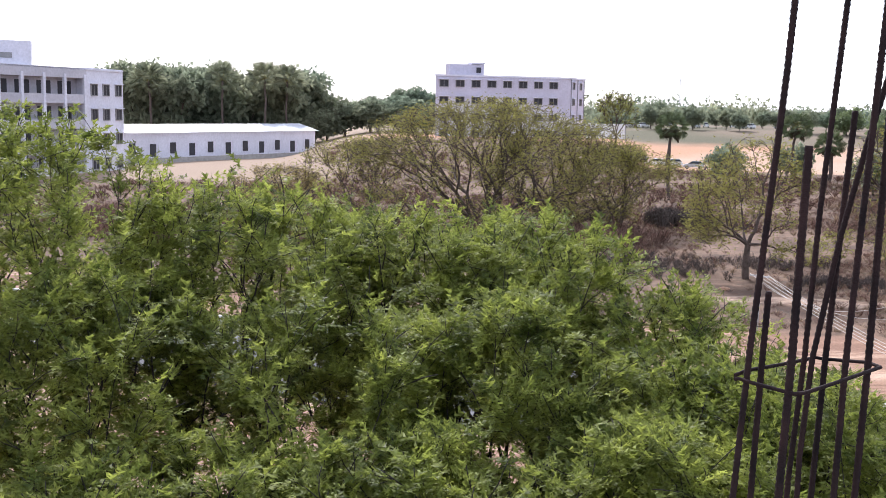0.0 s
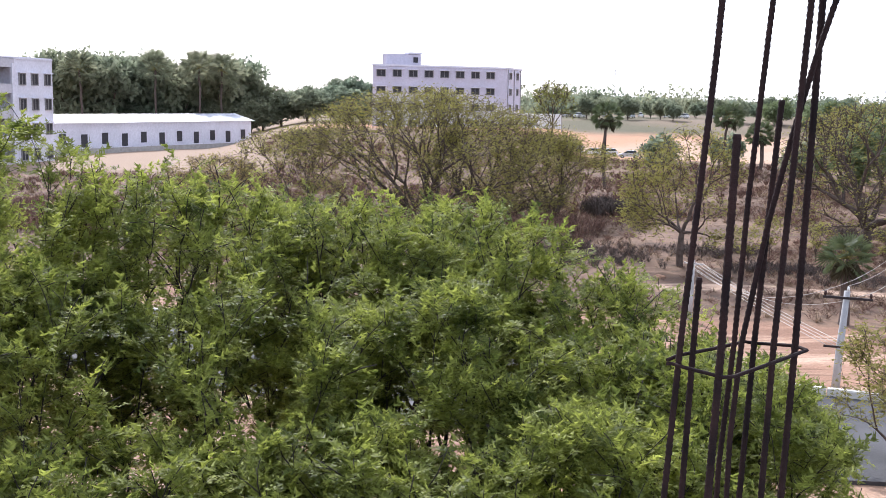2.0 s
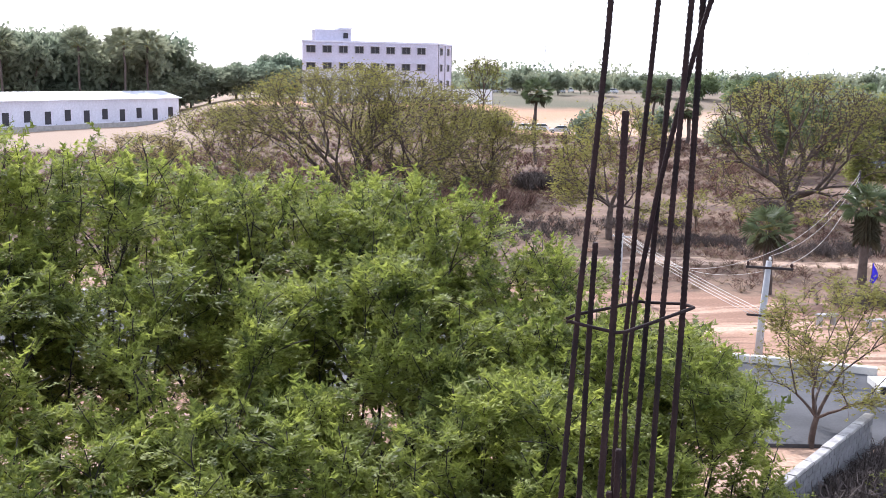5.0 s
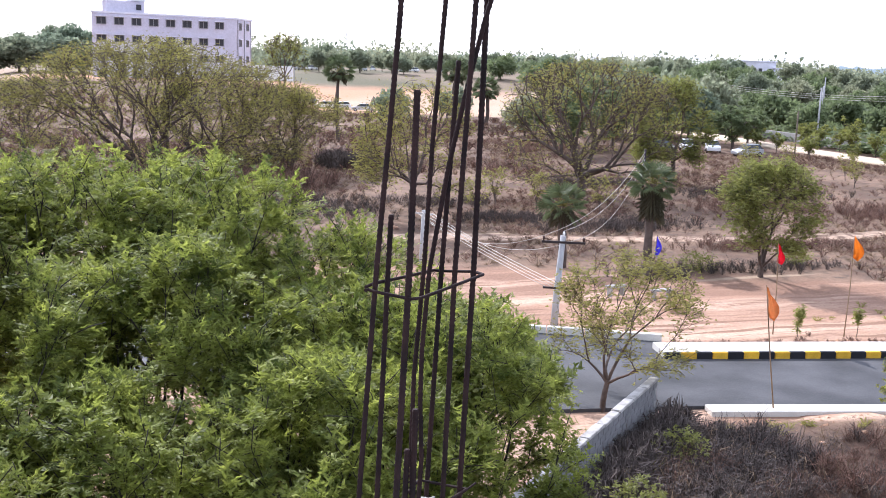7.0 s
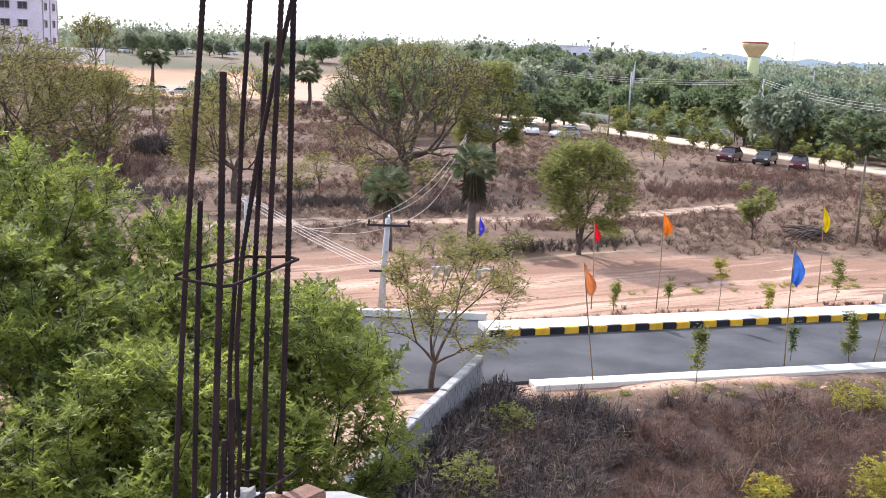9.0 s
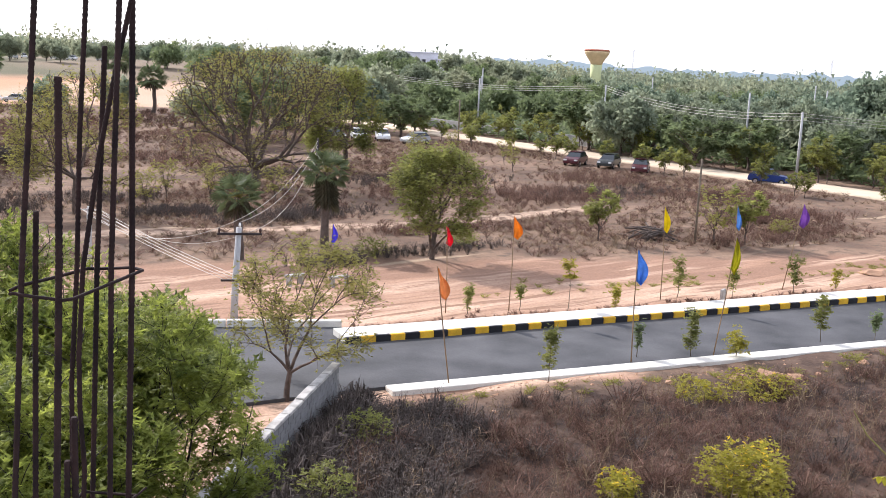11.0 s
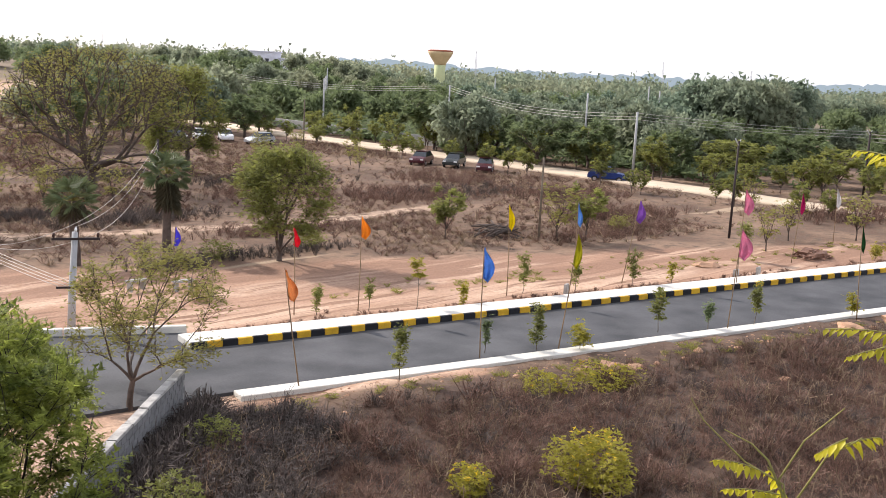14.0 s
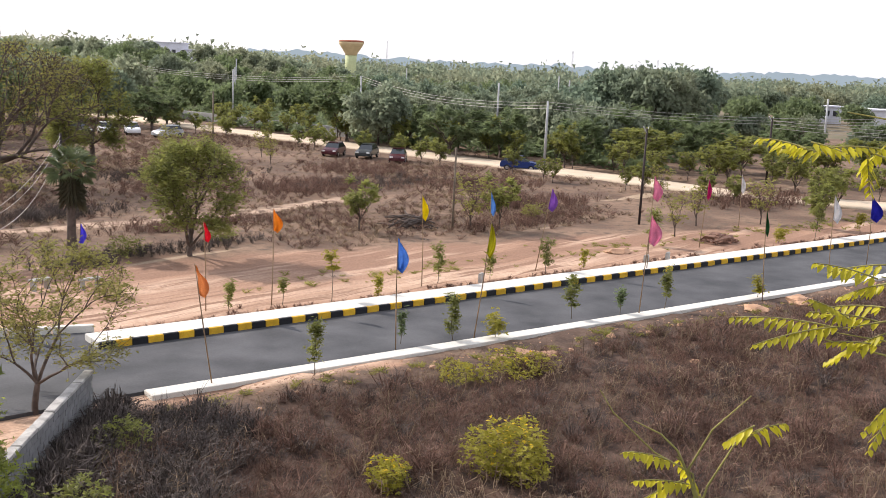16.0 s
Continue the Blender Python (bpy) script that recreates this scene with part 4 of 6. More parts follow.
THORN = [  # x, y, height, spread, low, leaves, stems, seed
    (-7.4, 18.6, 10.5, 3.6, 0.12, 6000, 4, 11),
    (-3.7, 19.7, 9.1, 3.3, 0.12, 5600, 4, 12),
    (-0.6, 20.8, 8.5, 3.4, 0.12, 5400, 4, 13),
    (2.2, 20.6, 8.4, 3.4, 0.12, 5400, 5, 14),
    (4.9, 20.6, 7.1, 2.6, 0.12, 3600, 4, 20),
    (-2.3, 23.0, 8.6, 3.2, 0.25, 3600, 4, 25),
    (0.9, 23.2, 8.2, 3.2, 0.25, 3600, 4, 26),
    (6.2, 18.0, 6.2, 2.3, 0.12, 3400, 4, 27),
    (7.6, 20.3, 4.9, 2.3, 0.1, 2600, 4, 28),
    (-10.6, 21.5, 10.6, 4.0, 0.12, 4200, 4, 19),
    (-5.3, 15.6, 7.9, 3.0, 0.12, 4600, 4, 21),
    (-1.8, 16.2, 7.6, 3.0, 0.12, 4600, 4, 22),
    (1.5, 16.6, 7.5, 3.0, 0.12, 4600, 4, 23),
    (4.1, 16.8, 6.8, 2.5, 0.12, 3800, 4, 24),
    (-3.4, 12.5, 6.3, 2.8, 0.15, 4200, 4, 15),
    (-0.2, 12.5, 6.4, 2.7, 0.15, 4200, 4, 16),
    (2.8, 12.9, 6.4, 2.6, 0.15, 4200, 4, 17),
    (5.3, 15.0, 6.8, 2.3, 0.15, 4200, 4, 18),
]
for x, y, h, sp, low, nl, st, seed in THORN:
    me = grown_tree(seed, h, sp, low, 0.11, st, h * 0.12, (42, 82), 5, nl, F_NEAR, 1.0, near_twig=0.07, spare=3, sides=4, leaf_out=0.6)
    plant_tree("thorn_tree", "bright green feathery thorn tree with dark thin limbs", "tree", footing(x, y), me, M["backlit_bark"], M["thorn_leaf"], "thorn trees beside the wall")

# ---- sparse brown trees in the field ----
SPRAY = np.concatenate([blade_leaf(0.3, 0.13), blade_leaf(0.25, 0.12) @ np.array(((0.5, 0.85, 0), (-0.85, 0.5, 0), (0, 0, 1.0))), blade_leaf(0.25, 0.12) @ np.array(((0.4, -0.9, 0.1), (0.9, 0.4, 0), (0, 0, 1.0)))])
for x, y, h, sp, low, fk, tr, st, nl, seed, leaf, lean in [
    (4.3, 90.9, 11.4, 11.8, 0.1, 0, 0.24, 11, 27000, 21, "olive_leaf", (0, 0)),
    (10.6, 91.8, 9.6, 7.2, 0.1, 0, 0.2, 6, 10000, 22, "olive_leaf", (1.2, 0)),
    (16.2, 93.6, 7.7, 6.2, 0.1, 0, 0.15, 7, 12000, 23, "olive_leaf", (0, 0)),
    (-6.4, 88.8, 8.0, 6.4, 0.1, 0, 0.14, 6, 8500, 24, "olive_leaf", (0, 0)),
    (-13.2, 88.0, 5.6, 4.8, 0.1, 0, 0.1, 6, 5500, 30, "russet_leaf", (0, 0)),
    (37.4, 76.2, 10.9, 7.3, 0.2, 1.4, 0.36, 9, 8200, 25, "olive_leaf", (0.6, 0)),
    (20.1, 66.2, 9.2, 3.8, 0.18, 2.2, 0.2, 5, 6500, 26, "olive_leaf", (0, 0)),
    (50.5, 84.0, 9.6, 3.6, 0.15, 2.0, 0.22, 5, 6500, 27, "green_leaf", (0, 0)),
]:
    me = grown_tree(seed, h, sp, low, tr, st, fk, (12, 80) if not fk else (8, 72), 5, nl, SPRAY, 0.54 if leaf != "green_leaf" else 0.9, lean, 0.36, 4, fine=0.018)
    plant_tree("field_tree", "spreading half-bare tree with olive-brown sparse leaves", "tree", footing(x, y), me, M["bark"], M[leaf], "field trees")
me = grown_tree(31, 6.0, 2.5, 0.3, 0.13, 5, 0.5, (40, 80), 5, 7000, SPRAY, 0.6, (0.1, 0), 0.3, 3)
plant_tree("leafy_tree", "round leafy green tree with forked trunk beside the dirt", "tree", footing(32.3, 44.2), me, M["bark"], M["green_leaf"])
# thin roadside tree by the wall's end
me = grown_tree(36, 5.0, 2.5, 0.2, 0.085, 5, 0.9, (28, 72), 5, 4200, SPRAY, 0.36, (0.8, 0.2), 0.17, 4)
plant_tree("roadside_tree", "thin half-bare tree at the end of the wall", "tree", footing(14.7, 27.3), me, M["bark"], M["olive_leaf"])

# ---- round dark trees along the dirt lane, lane trees, orchard, far woods: a few kinds, then copies ----
q = np.random.default_rng(14)
TUFT = np.array([[q.normal(size=3) * 0.12 + c for _ in range(3)] for c in q.normal(size=(5, 3)) * 0.2])
KINDS = {}
for key, seed, h, sp, low, nl, leaf, size in [("round_a", 41, 7.5, 4.6, 0.08, 2200, "dark_leaf", 1.7), ("round_b", 42, 6.5, 4.2, 0.06, 2000, "dark_leaf", 1.7), ("lane_a", 43, 4.6, 1.9, 0.3, 600, "green_leaf", 1.1),
                                              ("lane_b", 44, 3.8, 1.5, 0.3, 420, "green_leaf", 1.1), ("orchard_a", 45, 5.6, 3.6, 0.03, 900, "dark_leaf", 2.0), ("orchard_b", 46, 5.0, 3.4, 0.03, 850, "dark_leaf", 2.0),
                                              ("tall_a", 47, 13.0, 6.5, 0.03, 1300, "far_hazed_leaf", 2.5), ("tall_b", 48, 10.5, 5.8, 0.03, 1200, "far_hazed_leaf", 2.4), ("bare_a", 49, 4.0, 1.5, 0.3, 240, "olive_leaf", 0.8)]:
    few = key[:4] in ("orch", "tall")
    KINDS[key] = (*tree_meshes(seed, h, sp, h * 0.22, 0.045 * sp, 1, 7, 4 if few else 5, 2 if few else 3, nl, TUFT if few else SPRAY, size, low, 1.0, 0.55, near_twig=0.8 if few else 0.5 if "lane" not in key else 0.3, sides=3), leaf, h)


def plant(key, name, label, x, y, height, group, wide=1.0):
    wood, crown, leaf, h = KINDS[key]
    k = height / h
    m = pose(x, y, float(ground_z(x, y)), 0, 0, (x * 37 + y * 61) % 360) @ Matrix.Diagonal((k * wide, k * wide, k, 1))
    t = thing(name, label, "tree", group)
    t.matrix_basis = m
    for nm, me, mat in (("trunk", wood, M["bark"]), ("crown", crown, M[leaf])):
        if not me.materials:
            me.materials.append(mat)
        ob = new(nm, me)
        ob.parent = t
    return t


for x, y, h in [(79.8, 118.5, 6.2), (95.3, 97.8, 8.2), (91.0, 76.5, 5.8), (95.5, 72.5, 6.0), (63, 120, 8.5), (57, 118, 9.5), (52, 112, 8.0), (97, 88, 5.5), (101, 78, 5.0), (88, 127, 5.5)]:
    plant("round_a" if h > 6.1 else "round_b", "shade_tree", "dense dark green round-crowned tree beside the dirt lane", x, y, h, "lane shade trees", 1.05)
rng = np.random.default_rng(5)
for i in range(34):
    k = i / 33
    y = 128 - 98 * k + rng.uniform(-1, 1)
    x = 95.5 - 4 * k + rng.uniform(-0.6, 0.6) + (0 if i % 3 else 3.5)
    plant("lane_a" if rng.random() < 0.6 else "lane_b", "lane_tree", "young slender green tree lining the dirt lane", x, y, rng.uniform(3.2, 4.8), "young trees along the lane")
for i in range(20):
    k = i / 19
    plant("lane_b", "lane_tree", "young slender green tree lining the dirt lane", 82.5 - 1 * k + rng.uniform(-2.5, 1), 120 - 85 * k + rng.uniform(-2, 2), rng.uniform(2.2, 3.6), "young trees along the lane")
for x, y, h, kd in [(45.3, 44.7, 3.4, "lane_b"), (51.6, 40.9, 3.9, "bare_a"), (53.4, 40.0, 3.6, "lane_b"), (67, 33, 3.2, "bare_a"), (60.5, 31.2, 3.0, "bare_a"), (72, 30.5, 3.6, "bare_a"), (30, 68, 3.0, "bare_a"), (27.5, 70, 3.2, "bare_a"), (24.5, 66, 3.0, "bare_a"),
                    (34, 66, 3.0, "bare_a"), (42, 62, 2.6, "bare_a"), (64, 92, 3.2, "bare_a"), (60, 86, 2.8, "bare_a"), (70, 84, 2.9, "bare_a"), (66, 78, 2.8, "bare_a"), (72, 96, 3.0, "bare_a"), (56, 95, 2.6, "bare_a"), (74, 27, 3.4, "lane_b"), (80, 29, 3.8, "lane_b"), (86, 30, 4.0, "lane_a"), (78, 42, 3.0, "bare_a")]:
    plant(kd, "young_tree", "thin young tree with few leaves in the scrub", x, y, h, "young trees in the scrub")
for x, y, h in [(99, 64, 5.5), (104, 60, 5.0), (100, 55, 5.2), (107, 52, 5.6), (102, 46, 5.0), (109, 44, 5.5), (104, 38, 4.8), (112, 36, 5.2), (107, 30, 4.6), (118, 30, 5.0), (115, 58, 6.0), (120, 48, 6.4), (126, 40, 6.0), (112, 68, 6.0), (122, 70, 6.5)]:
    plant("lane_a" if h < 5.3 else "round_b", "hedge_tree", "bushy green tree beyond the dirt lane", x, y, h, "trees beyond the lane", 1.5 if h < 5.3 else 1.0)
# orchard rows
for i in range(13):
    for j in range(9):
        x, y = 104 + 11.5 * i + 3 * (j % 2) + rng.uniform(-1.2, 1.2), 158 - 7.2 * i + 13.5 * j + rng.uniform(-1.2, 1.2)
        plant("orchard_a" if (i + j) % 2 else "orchard_b", "orchard_tree", "low round dark green orchard tree in a row", x, y, rng.uniform(4.6, 6.0), "orchard rows")
# mid-distance trees, by bearing and distance
for az0, az1, d0, d1, n, h0, h1 in [(-18, -7, 236, 275, 18, 16, 20.5), (-2, 3, 240, 275, 6, 9, 12), (11, 32, 330, 430, 22, 5, 8.5), (9.5, 34, 288, 330, 30, 4, 6.5), (14, 24, 150, 185, 3, 5, 7), (26, 33, 150, 190, 8, 7, 10), (46, 56, 125, 230, 40, 5, 8), (55, 62, 125, 260, 40, 5, 8), (33, 50, 235, 330, 50, 5, 8), (62, 78, 230, 360, 24, 6, 9), (58.5, 62.5, 150, 168, 7, 9.5, 12.5), (65, 80, 130, 190, 6, 4, 6)]:
    for i in range(n):
        az, d = radians(az0 + (az1 - az0) * (i + rng.uniform(0.1, 0.9)) / n), rng.uniform(d0, d1)
        h = rng.uniform(h0, h1)
        plant("tall_a" if h > 11 else "tall_b", "far_tree", "grey-green broad tree in the far distance", d * math.sin(az), d * math.cos(az), h, "far trees")
# lower trees that close the belt behind the long shed
for i in range(22):
    az, d = radians(-19 + 20 * (i + rng.uniform(0.2, 0.8)) / 22), rng.uniform(238, 250)
    plant("tall_b", "far_tree", "low dense grey-green tree behind the long shed", d * math.sin(az), d * math.cos(az), rng.uniform(7.5, 10), "far trees", 1.5)
# far woods to the skyline
clump = TUFT * 4.5
heads = []
for i in range(1250):
    az = radians(rng.uniform(-28, 82))
    d = 430 + 620 * rng.random() ** 1.3
    heads.append((d * math.sin(az), d * math.cos(az), 4.5 + 5.0 * rng.random() ** 2 + 3.5 * max(0, math.sin(az * 9)) * rng.random(), 3.5 + 3 * rng.random()))
heads = np.array(heads)
per = 34
d = rng.normal(size=(len(heads), per, 3))
d /= np.linalg.norm(d, axis=2)[..., None]
d[..., 2] = np.abs(d[..., 2])
zb = rise(heads[:, 0], heads[:, 1])
places = np.stack([heads[:, 0:1] + d[..., 0] * heads[:, 3:4], heads[:, 1:2] + d[..., 1] * heads[:, 3:4], zb[:, None] + 0.6 + d[..., 2] * heads[:, 2:3] * rng.uniform(0.35, 1.0, (len(heads), per))], -1).reshape(-1, 3)
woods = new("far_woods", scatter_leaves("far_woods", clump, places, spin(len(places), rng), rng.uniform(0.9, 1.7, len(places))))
woods.data.materials.append(M["far_hazed_leaf"])
tagged(woods, "grey-green woods along the skyline, haze painted into the leaves", "woods", kind="stuff")


# the backdrop ridge that closes the view, haze put in as colour and glow
ring, rg = [], np.random.default_rng(9)
N_R = 900
az = np.radians(np.linspace(-60, 110, N_R))
top = 12.0 + 2.2 * np.sin(az * 11) + 1.4 * np.sin(az * 27 + 1) + np.abs(np.convolve(rg.normal(0, 2.6, N_R), np.ones(4) / 2.5, "same")) + 1.2 * np.sin(az * 140) * rg.random(N_R)
V = np.concatenate([np.stack([1300 * np.sin(az), 1300 * np.cos(az), np.full(N_R, -30.0)], -1), np.stack([1300 * np.sin(az), 1300 * np.cos(az), top], -1)])
k = np.arange(N_R - 1)
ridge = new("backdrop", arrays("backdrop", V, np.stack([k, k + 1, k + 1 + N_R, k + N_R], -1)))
rm = bpy.data.materials.new("haze_glow_ridge")
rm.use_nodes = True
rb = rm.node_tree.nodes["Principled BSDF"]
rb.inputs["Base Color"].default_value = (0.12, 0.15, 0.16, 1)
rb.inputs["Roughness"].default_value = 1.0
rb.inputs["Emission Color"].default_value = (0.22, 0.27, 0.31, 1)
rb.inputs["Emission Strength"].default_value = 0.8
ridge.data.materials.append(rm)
tagged(ridge, "blue-grey wooded ridge at the horizon, haze put in as colour and glow", "ridge", kind="structure")
me = grown_tree(52, 11.5, 4.3, 0.3, 0.2, 6, 3.0, (20, 75), 4, 1700, SPRAY, 1.2, (0, 0), 0.5, 3, fine=0.05)
plant_tree("far_tree", "tall airy tree beside the pale block", "tree", footing(34.6, 202.0), me, M["bark"], M["green_leaf"], "far trees")


# ---- palms ----
def fan_leaf(r, n=13):
    out = []
    for i in range(n):
        a0, a1 = radians(-105 + 210 * i / n), radians(-105 + 210 * (i + 0.6) / n)
        am = (a0 + a1) / 2
        out.append((np.zeros(3), np.array((math.cos(a0) * r * 0.62, math.sin(a0) * r * 0.62, 0.06 * r)), np.array((math.cos(am) * r, math.sin(am) * r, -0.16 * r))))
        out.append((np.zeros(3), np.array((math.cos(am) * r, math.sin(am) * r, -0.16 * r)), np.array((math.cos(a1) * r * 0.62, math.sin(a1) * r * 0.62, 0.0))))
    return np.array(out)


def palm(x, y, height, r, seed, label, skirt=10, trunk_r=0.2, group="", leaf="palm_leaf"):
    g = np.random.default_rng(seed)
    t = thing("palm", label, "palm", group, footing(x, y))
    top = np.array((g.uniform(-0.15, 0.15), g.uniform(-0.15, 0.15), height - r * 0.75))
    pts = bent((0, 0, -0.3), top, g, 0.03, 8)
    attach("trunk", tubes("trunk", [(pts, np.array([1.35, 1.2, 1.05, 1, 1.06, 0.98, 1.03, 0.85]) * trunk_r)], 10), M["bark"], t)
    stalks, places, turns = [], [], []
    n = 30
    for i in range(n):
        a, el = i * 2.4, radians(-35 + 115 * (i / n))
        w = np.array((math.cos(a) * math.cos(el), math.sin(a) * math.cos(el), math.sin(el)))
        e = top + w * r * 0.62
        stalks.append((bent(top, e, g, 0.05, 4, 0.04), np.linspace(0.022, 0.012, 4)))
        side = np.cross((0, 0, 1.0), w)
        side /= np.linalg.norm(side) + 1e-9
        places.append(e)
        up_ = np.cross(w, side)
        rl = g.uniform(-0.9, 0.9)
        side, up_ = side * math.cos(rl) + up_ * math.sin(rl), up_ * math.cos(rl) - side * math.sin(rl)
        turns.append(np.stack([w, side, up_], -1))
    attach("leaf_stalk", tubes("stalks", stalks, 4), M["green_twig"], t)
    attach("crown", scatter_leaves("fans", fan_leaf(r * 0.5), np.array(places), np.array(turns), g.uniform(0.85, 1.15, n)), M[leaf], t)
    if skirt:
        pl, tu = [], []
        for i in range(skirt):
            a = i * 2.1
            w = np.array((math.cos(a) * 0.62, math.sin(a) * 0.62, -0.78))
            side = np.cross((0, 0, 1.0), w)
            side /= np.linalg.norm(side)
            pl.append(top + np.array((math.cos(a), math.sin(a), 0)) * 0.25 - np.array((0, 0, 0.1 + 0.075 * i)))
            tu.append(np.stack([w, side, np.cross(w, side)], -1))
        attach("dead_skirt", scatter_leaves("skirt", fan_leaf(r * 0.68, 11), np.array(pl), np.array(tu), g.uniform(0.7, 1.1, skirt)), M["dead_palm_leaf"], t, "hanging dry dead fans")


palm(23.0, 48.5, 4.2, 1.3, 61, "short fan palm behind the pole", 8, 0.22, "fan palms")
palm(28.7, 49.5, 5.2, 1.3, 62, "fan palm with drooping dry skirt", 22, 0.22, "fan palms")
palm(28.5, 126.8, 10.2, 2.0, 63, "lone dark palm before the orange bank", 10, 0.17, "field palms")
palm(55.0, 160, 10.3, 2.5, 64, "dark palm at the foot of the bank", 8, 0.19, "field palms")
palm(62.0, 164, 7.6, 2.4, 65, "dark palm at the foot of the bank", 8, 0.3, "field palms")
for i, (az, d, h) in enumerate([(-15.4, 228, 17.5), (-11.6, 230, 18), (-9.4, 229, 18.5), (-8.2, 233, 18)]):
    palm(d * math.sin(radians(az)), d * math.cos(radians(az)), h, 4.0, 70 + i, "tall palm above the far trees, its leaves paled for haze", 0, 0.22, "far palms", "far_hazed_leaf")

# ---- poles and wires ----
pole = thing("utility_pole", "leaning grey concrete utility pole with steel crossarms", "utility pole", m=footing(17.5, 37.2))
part("shaft", rod([(0, 0, -0.3), (0.06, 0, 1.5), (0.2, 0, 3.72)], [0.16, 0.14, 0.11], 10), M["pole_grey"], pole)
part("crossarm", box((1.75, 0.09, 0.09), pose(0.19, -0.1, 3.42, 0, 0, -25), 0.01), M["pole_dark"], pole)
part("crossarm", box((1.3, 0.08, 0.08), pose(0.08, -0.12, 1.55, 0, 0, -25), 0.01), M["pole_dark"], pole)
TIPS = []
for k in (-0.8, 0, 0.8):
    p = Vector((0.19 + k * math.cos(radians(-25)), -0.1 + k * math.sin(radians(-25)), 3.5 if k else 3.72))
    part("insulator", rod([p, p + Vector((0, 0, 0.07)), p + Vector((0, 0, 0.1)), p + Vector((0, 0, 0.19))], [0.02, 0.055, 0.06, 0.03], 8), M["insulator"] if k else M["lamp_white"], pole)
    TIPS.append(Vector((17.5, 37.2, 0)) + p + Vector((0, 0, 0.19)))
pole2 = thing("utility_pole", "plain concrete pole at the dirt strip", "utility pole", m=footing(15.5, 49.2))
part("shaft", rod([(0, 0, -0.3), (0.05, 0, 3.0)], [0.14, 0.1], 10), M["pole_grey"], pole2)
part("crossarm", box((1.0, 0.07, 0.07), pose(0.05, -0.08, 2.8, 0, 0, -40), 0.01), M["pole_grey"], pole2)


def slim_pole(x, y, h, r, mat, label, arm=0.0, lean=0.0):
    t = thing("pole", label, "pole", "field poles", footing(x, y))
    part("shaft", rod([(0, 0, -0.3), (lean, 0, h)], [r, r * 0.75], 8), mat, t)
    if arm:
        part("bracket", rod([(lean, 0, h - 0.35), (lean - arm, 0, h + 0.15)], 0.045, 6), M["pole_grey"], t)
        part("bracket", rod([(lean, 0, h - 0.15), (lean + arm * 0.5, 0, h + 0.1)], 0.04, 6), M["pole_grey"], t)


slim_pole(63.9, 35.8, 6.7, 0.095, M["pole_dark"], "tall dark steel pole with short lamp brackets", 0.5, 0.12)
slim_pole(34.7, 61.3, 5.0, 0.1, M["pole_dark"], "dark wooden pole behind the palm", 0, 0.05)
slim_pole(50.5, 41.6, 5.3, 0.075, M["pale_bark"], "plain pale wooden post in the scrub", 0, 0.04)
slim_pole(93.8, 65.0, 6.9, 0.16, M["pole_grey"], "tall pale concrete pole by the lane")
slim_pole(97, 41, 6.6, 0.13, M["pole_dark"], "dark lane pole with a lamp bracket", 0.7)
slim_pole(74.3, 98.0, 6.2, 0.1, M["pale_bark"], "thin pole in the scrub")
for x, y, h in [(120, 92, 8), (150, 100, 8.5), (143, 94, 7.5), (118, 118, 8), (110, 140, 8), (135, 50, 8), (125, 38, 7), (185, 170, 9), (150, 190, 8), (176, 120, 9), (130, 165, 8), (30.6, 137, 8.5)]:
    slim_pole(x, y, h, 0.16, M["pole_grey"] if x > 31 else M["pole_dark"], "far power pole among the trees")
for x, y, h in [(345, 330, 20), (390, 260, 19), (210, 420, 18), (430, 240, 17), (120, 520, 22)]:
    t = thing("mast", "thin lattice mast on the skyline", "mast", "skyline masts", pose(x, y, float(rise(x, y)) - 1))
    for a, b in ((-0.5, -0.5), (0.5, -0.5), (0, 0.5)):
        part("leg", rod([(a, b, 0), (a * 0.3, b * 0.3, h)], 0.06, 5), M["pole_grey"], t)
    for k in range(9):
        z = h * (k + 0.5) / 9
        part("brace", rod([(-0.5, -0.5, z), (0.5, -0.5, z + h / 12)], 0.04, 4), M["pole_grey"], t)


def wire(a, b, sag, r=0.012):
    a, b = Vector(a), Vector(b)
    pts = [a.lerp(b, k / 12) - Vector((0, 0, sag * 4 * (k / 12) * (1 - k / 12))) for k in range(13)]
    tagged(part("power_line", rod(pts, r, 5), M["wire"]), "thin slack overhead power line", "cable", "power lines")


P2 = [Vector((15.55 + k * 0.77, 49.2 - k * 0.64, 2.9)) for k in (-0.45, -0.15, 0.15, 0.45)]
for i, t in enumerate(TIPS):
    wire(t, Vector((34.75, 61.3, 4.9 - 0.25 * i)), 0.9, 0.01)
wire(TIPS[0], P2[0], 0.9, 0.01)
wire(TIPS[2], P2[3], 1.1, 0.01)
for i, k in enumerate((-0.6, -0.3, 0.0, 0.3)):
    wire(P2[i], Vector((17.6 + k * 0.9, 37.08 - k * 0.42, 1.62)), 0.15, 0.011)
for k, dz in enumerate((0.0, -0.35, -0.7)):
    wire((93.8, 65.0, 6.8 + dz), (135, 32, 7.0 + dz), 1.0, 0.02)
    wire((93.8, 65.0, 6.8 + dz), (118, 118, 7.9 + dz), 1.2, 0.022)
    wire((118, 118, 7.9 + dz), (110, 175, 8.2 + dz), 1.2, 0.025)
    wire((97, 41, 6.4 + dz), (128, 18, 6.5 + dz), 0.8, 0.02)

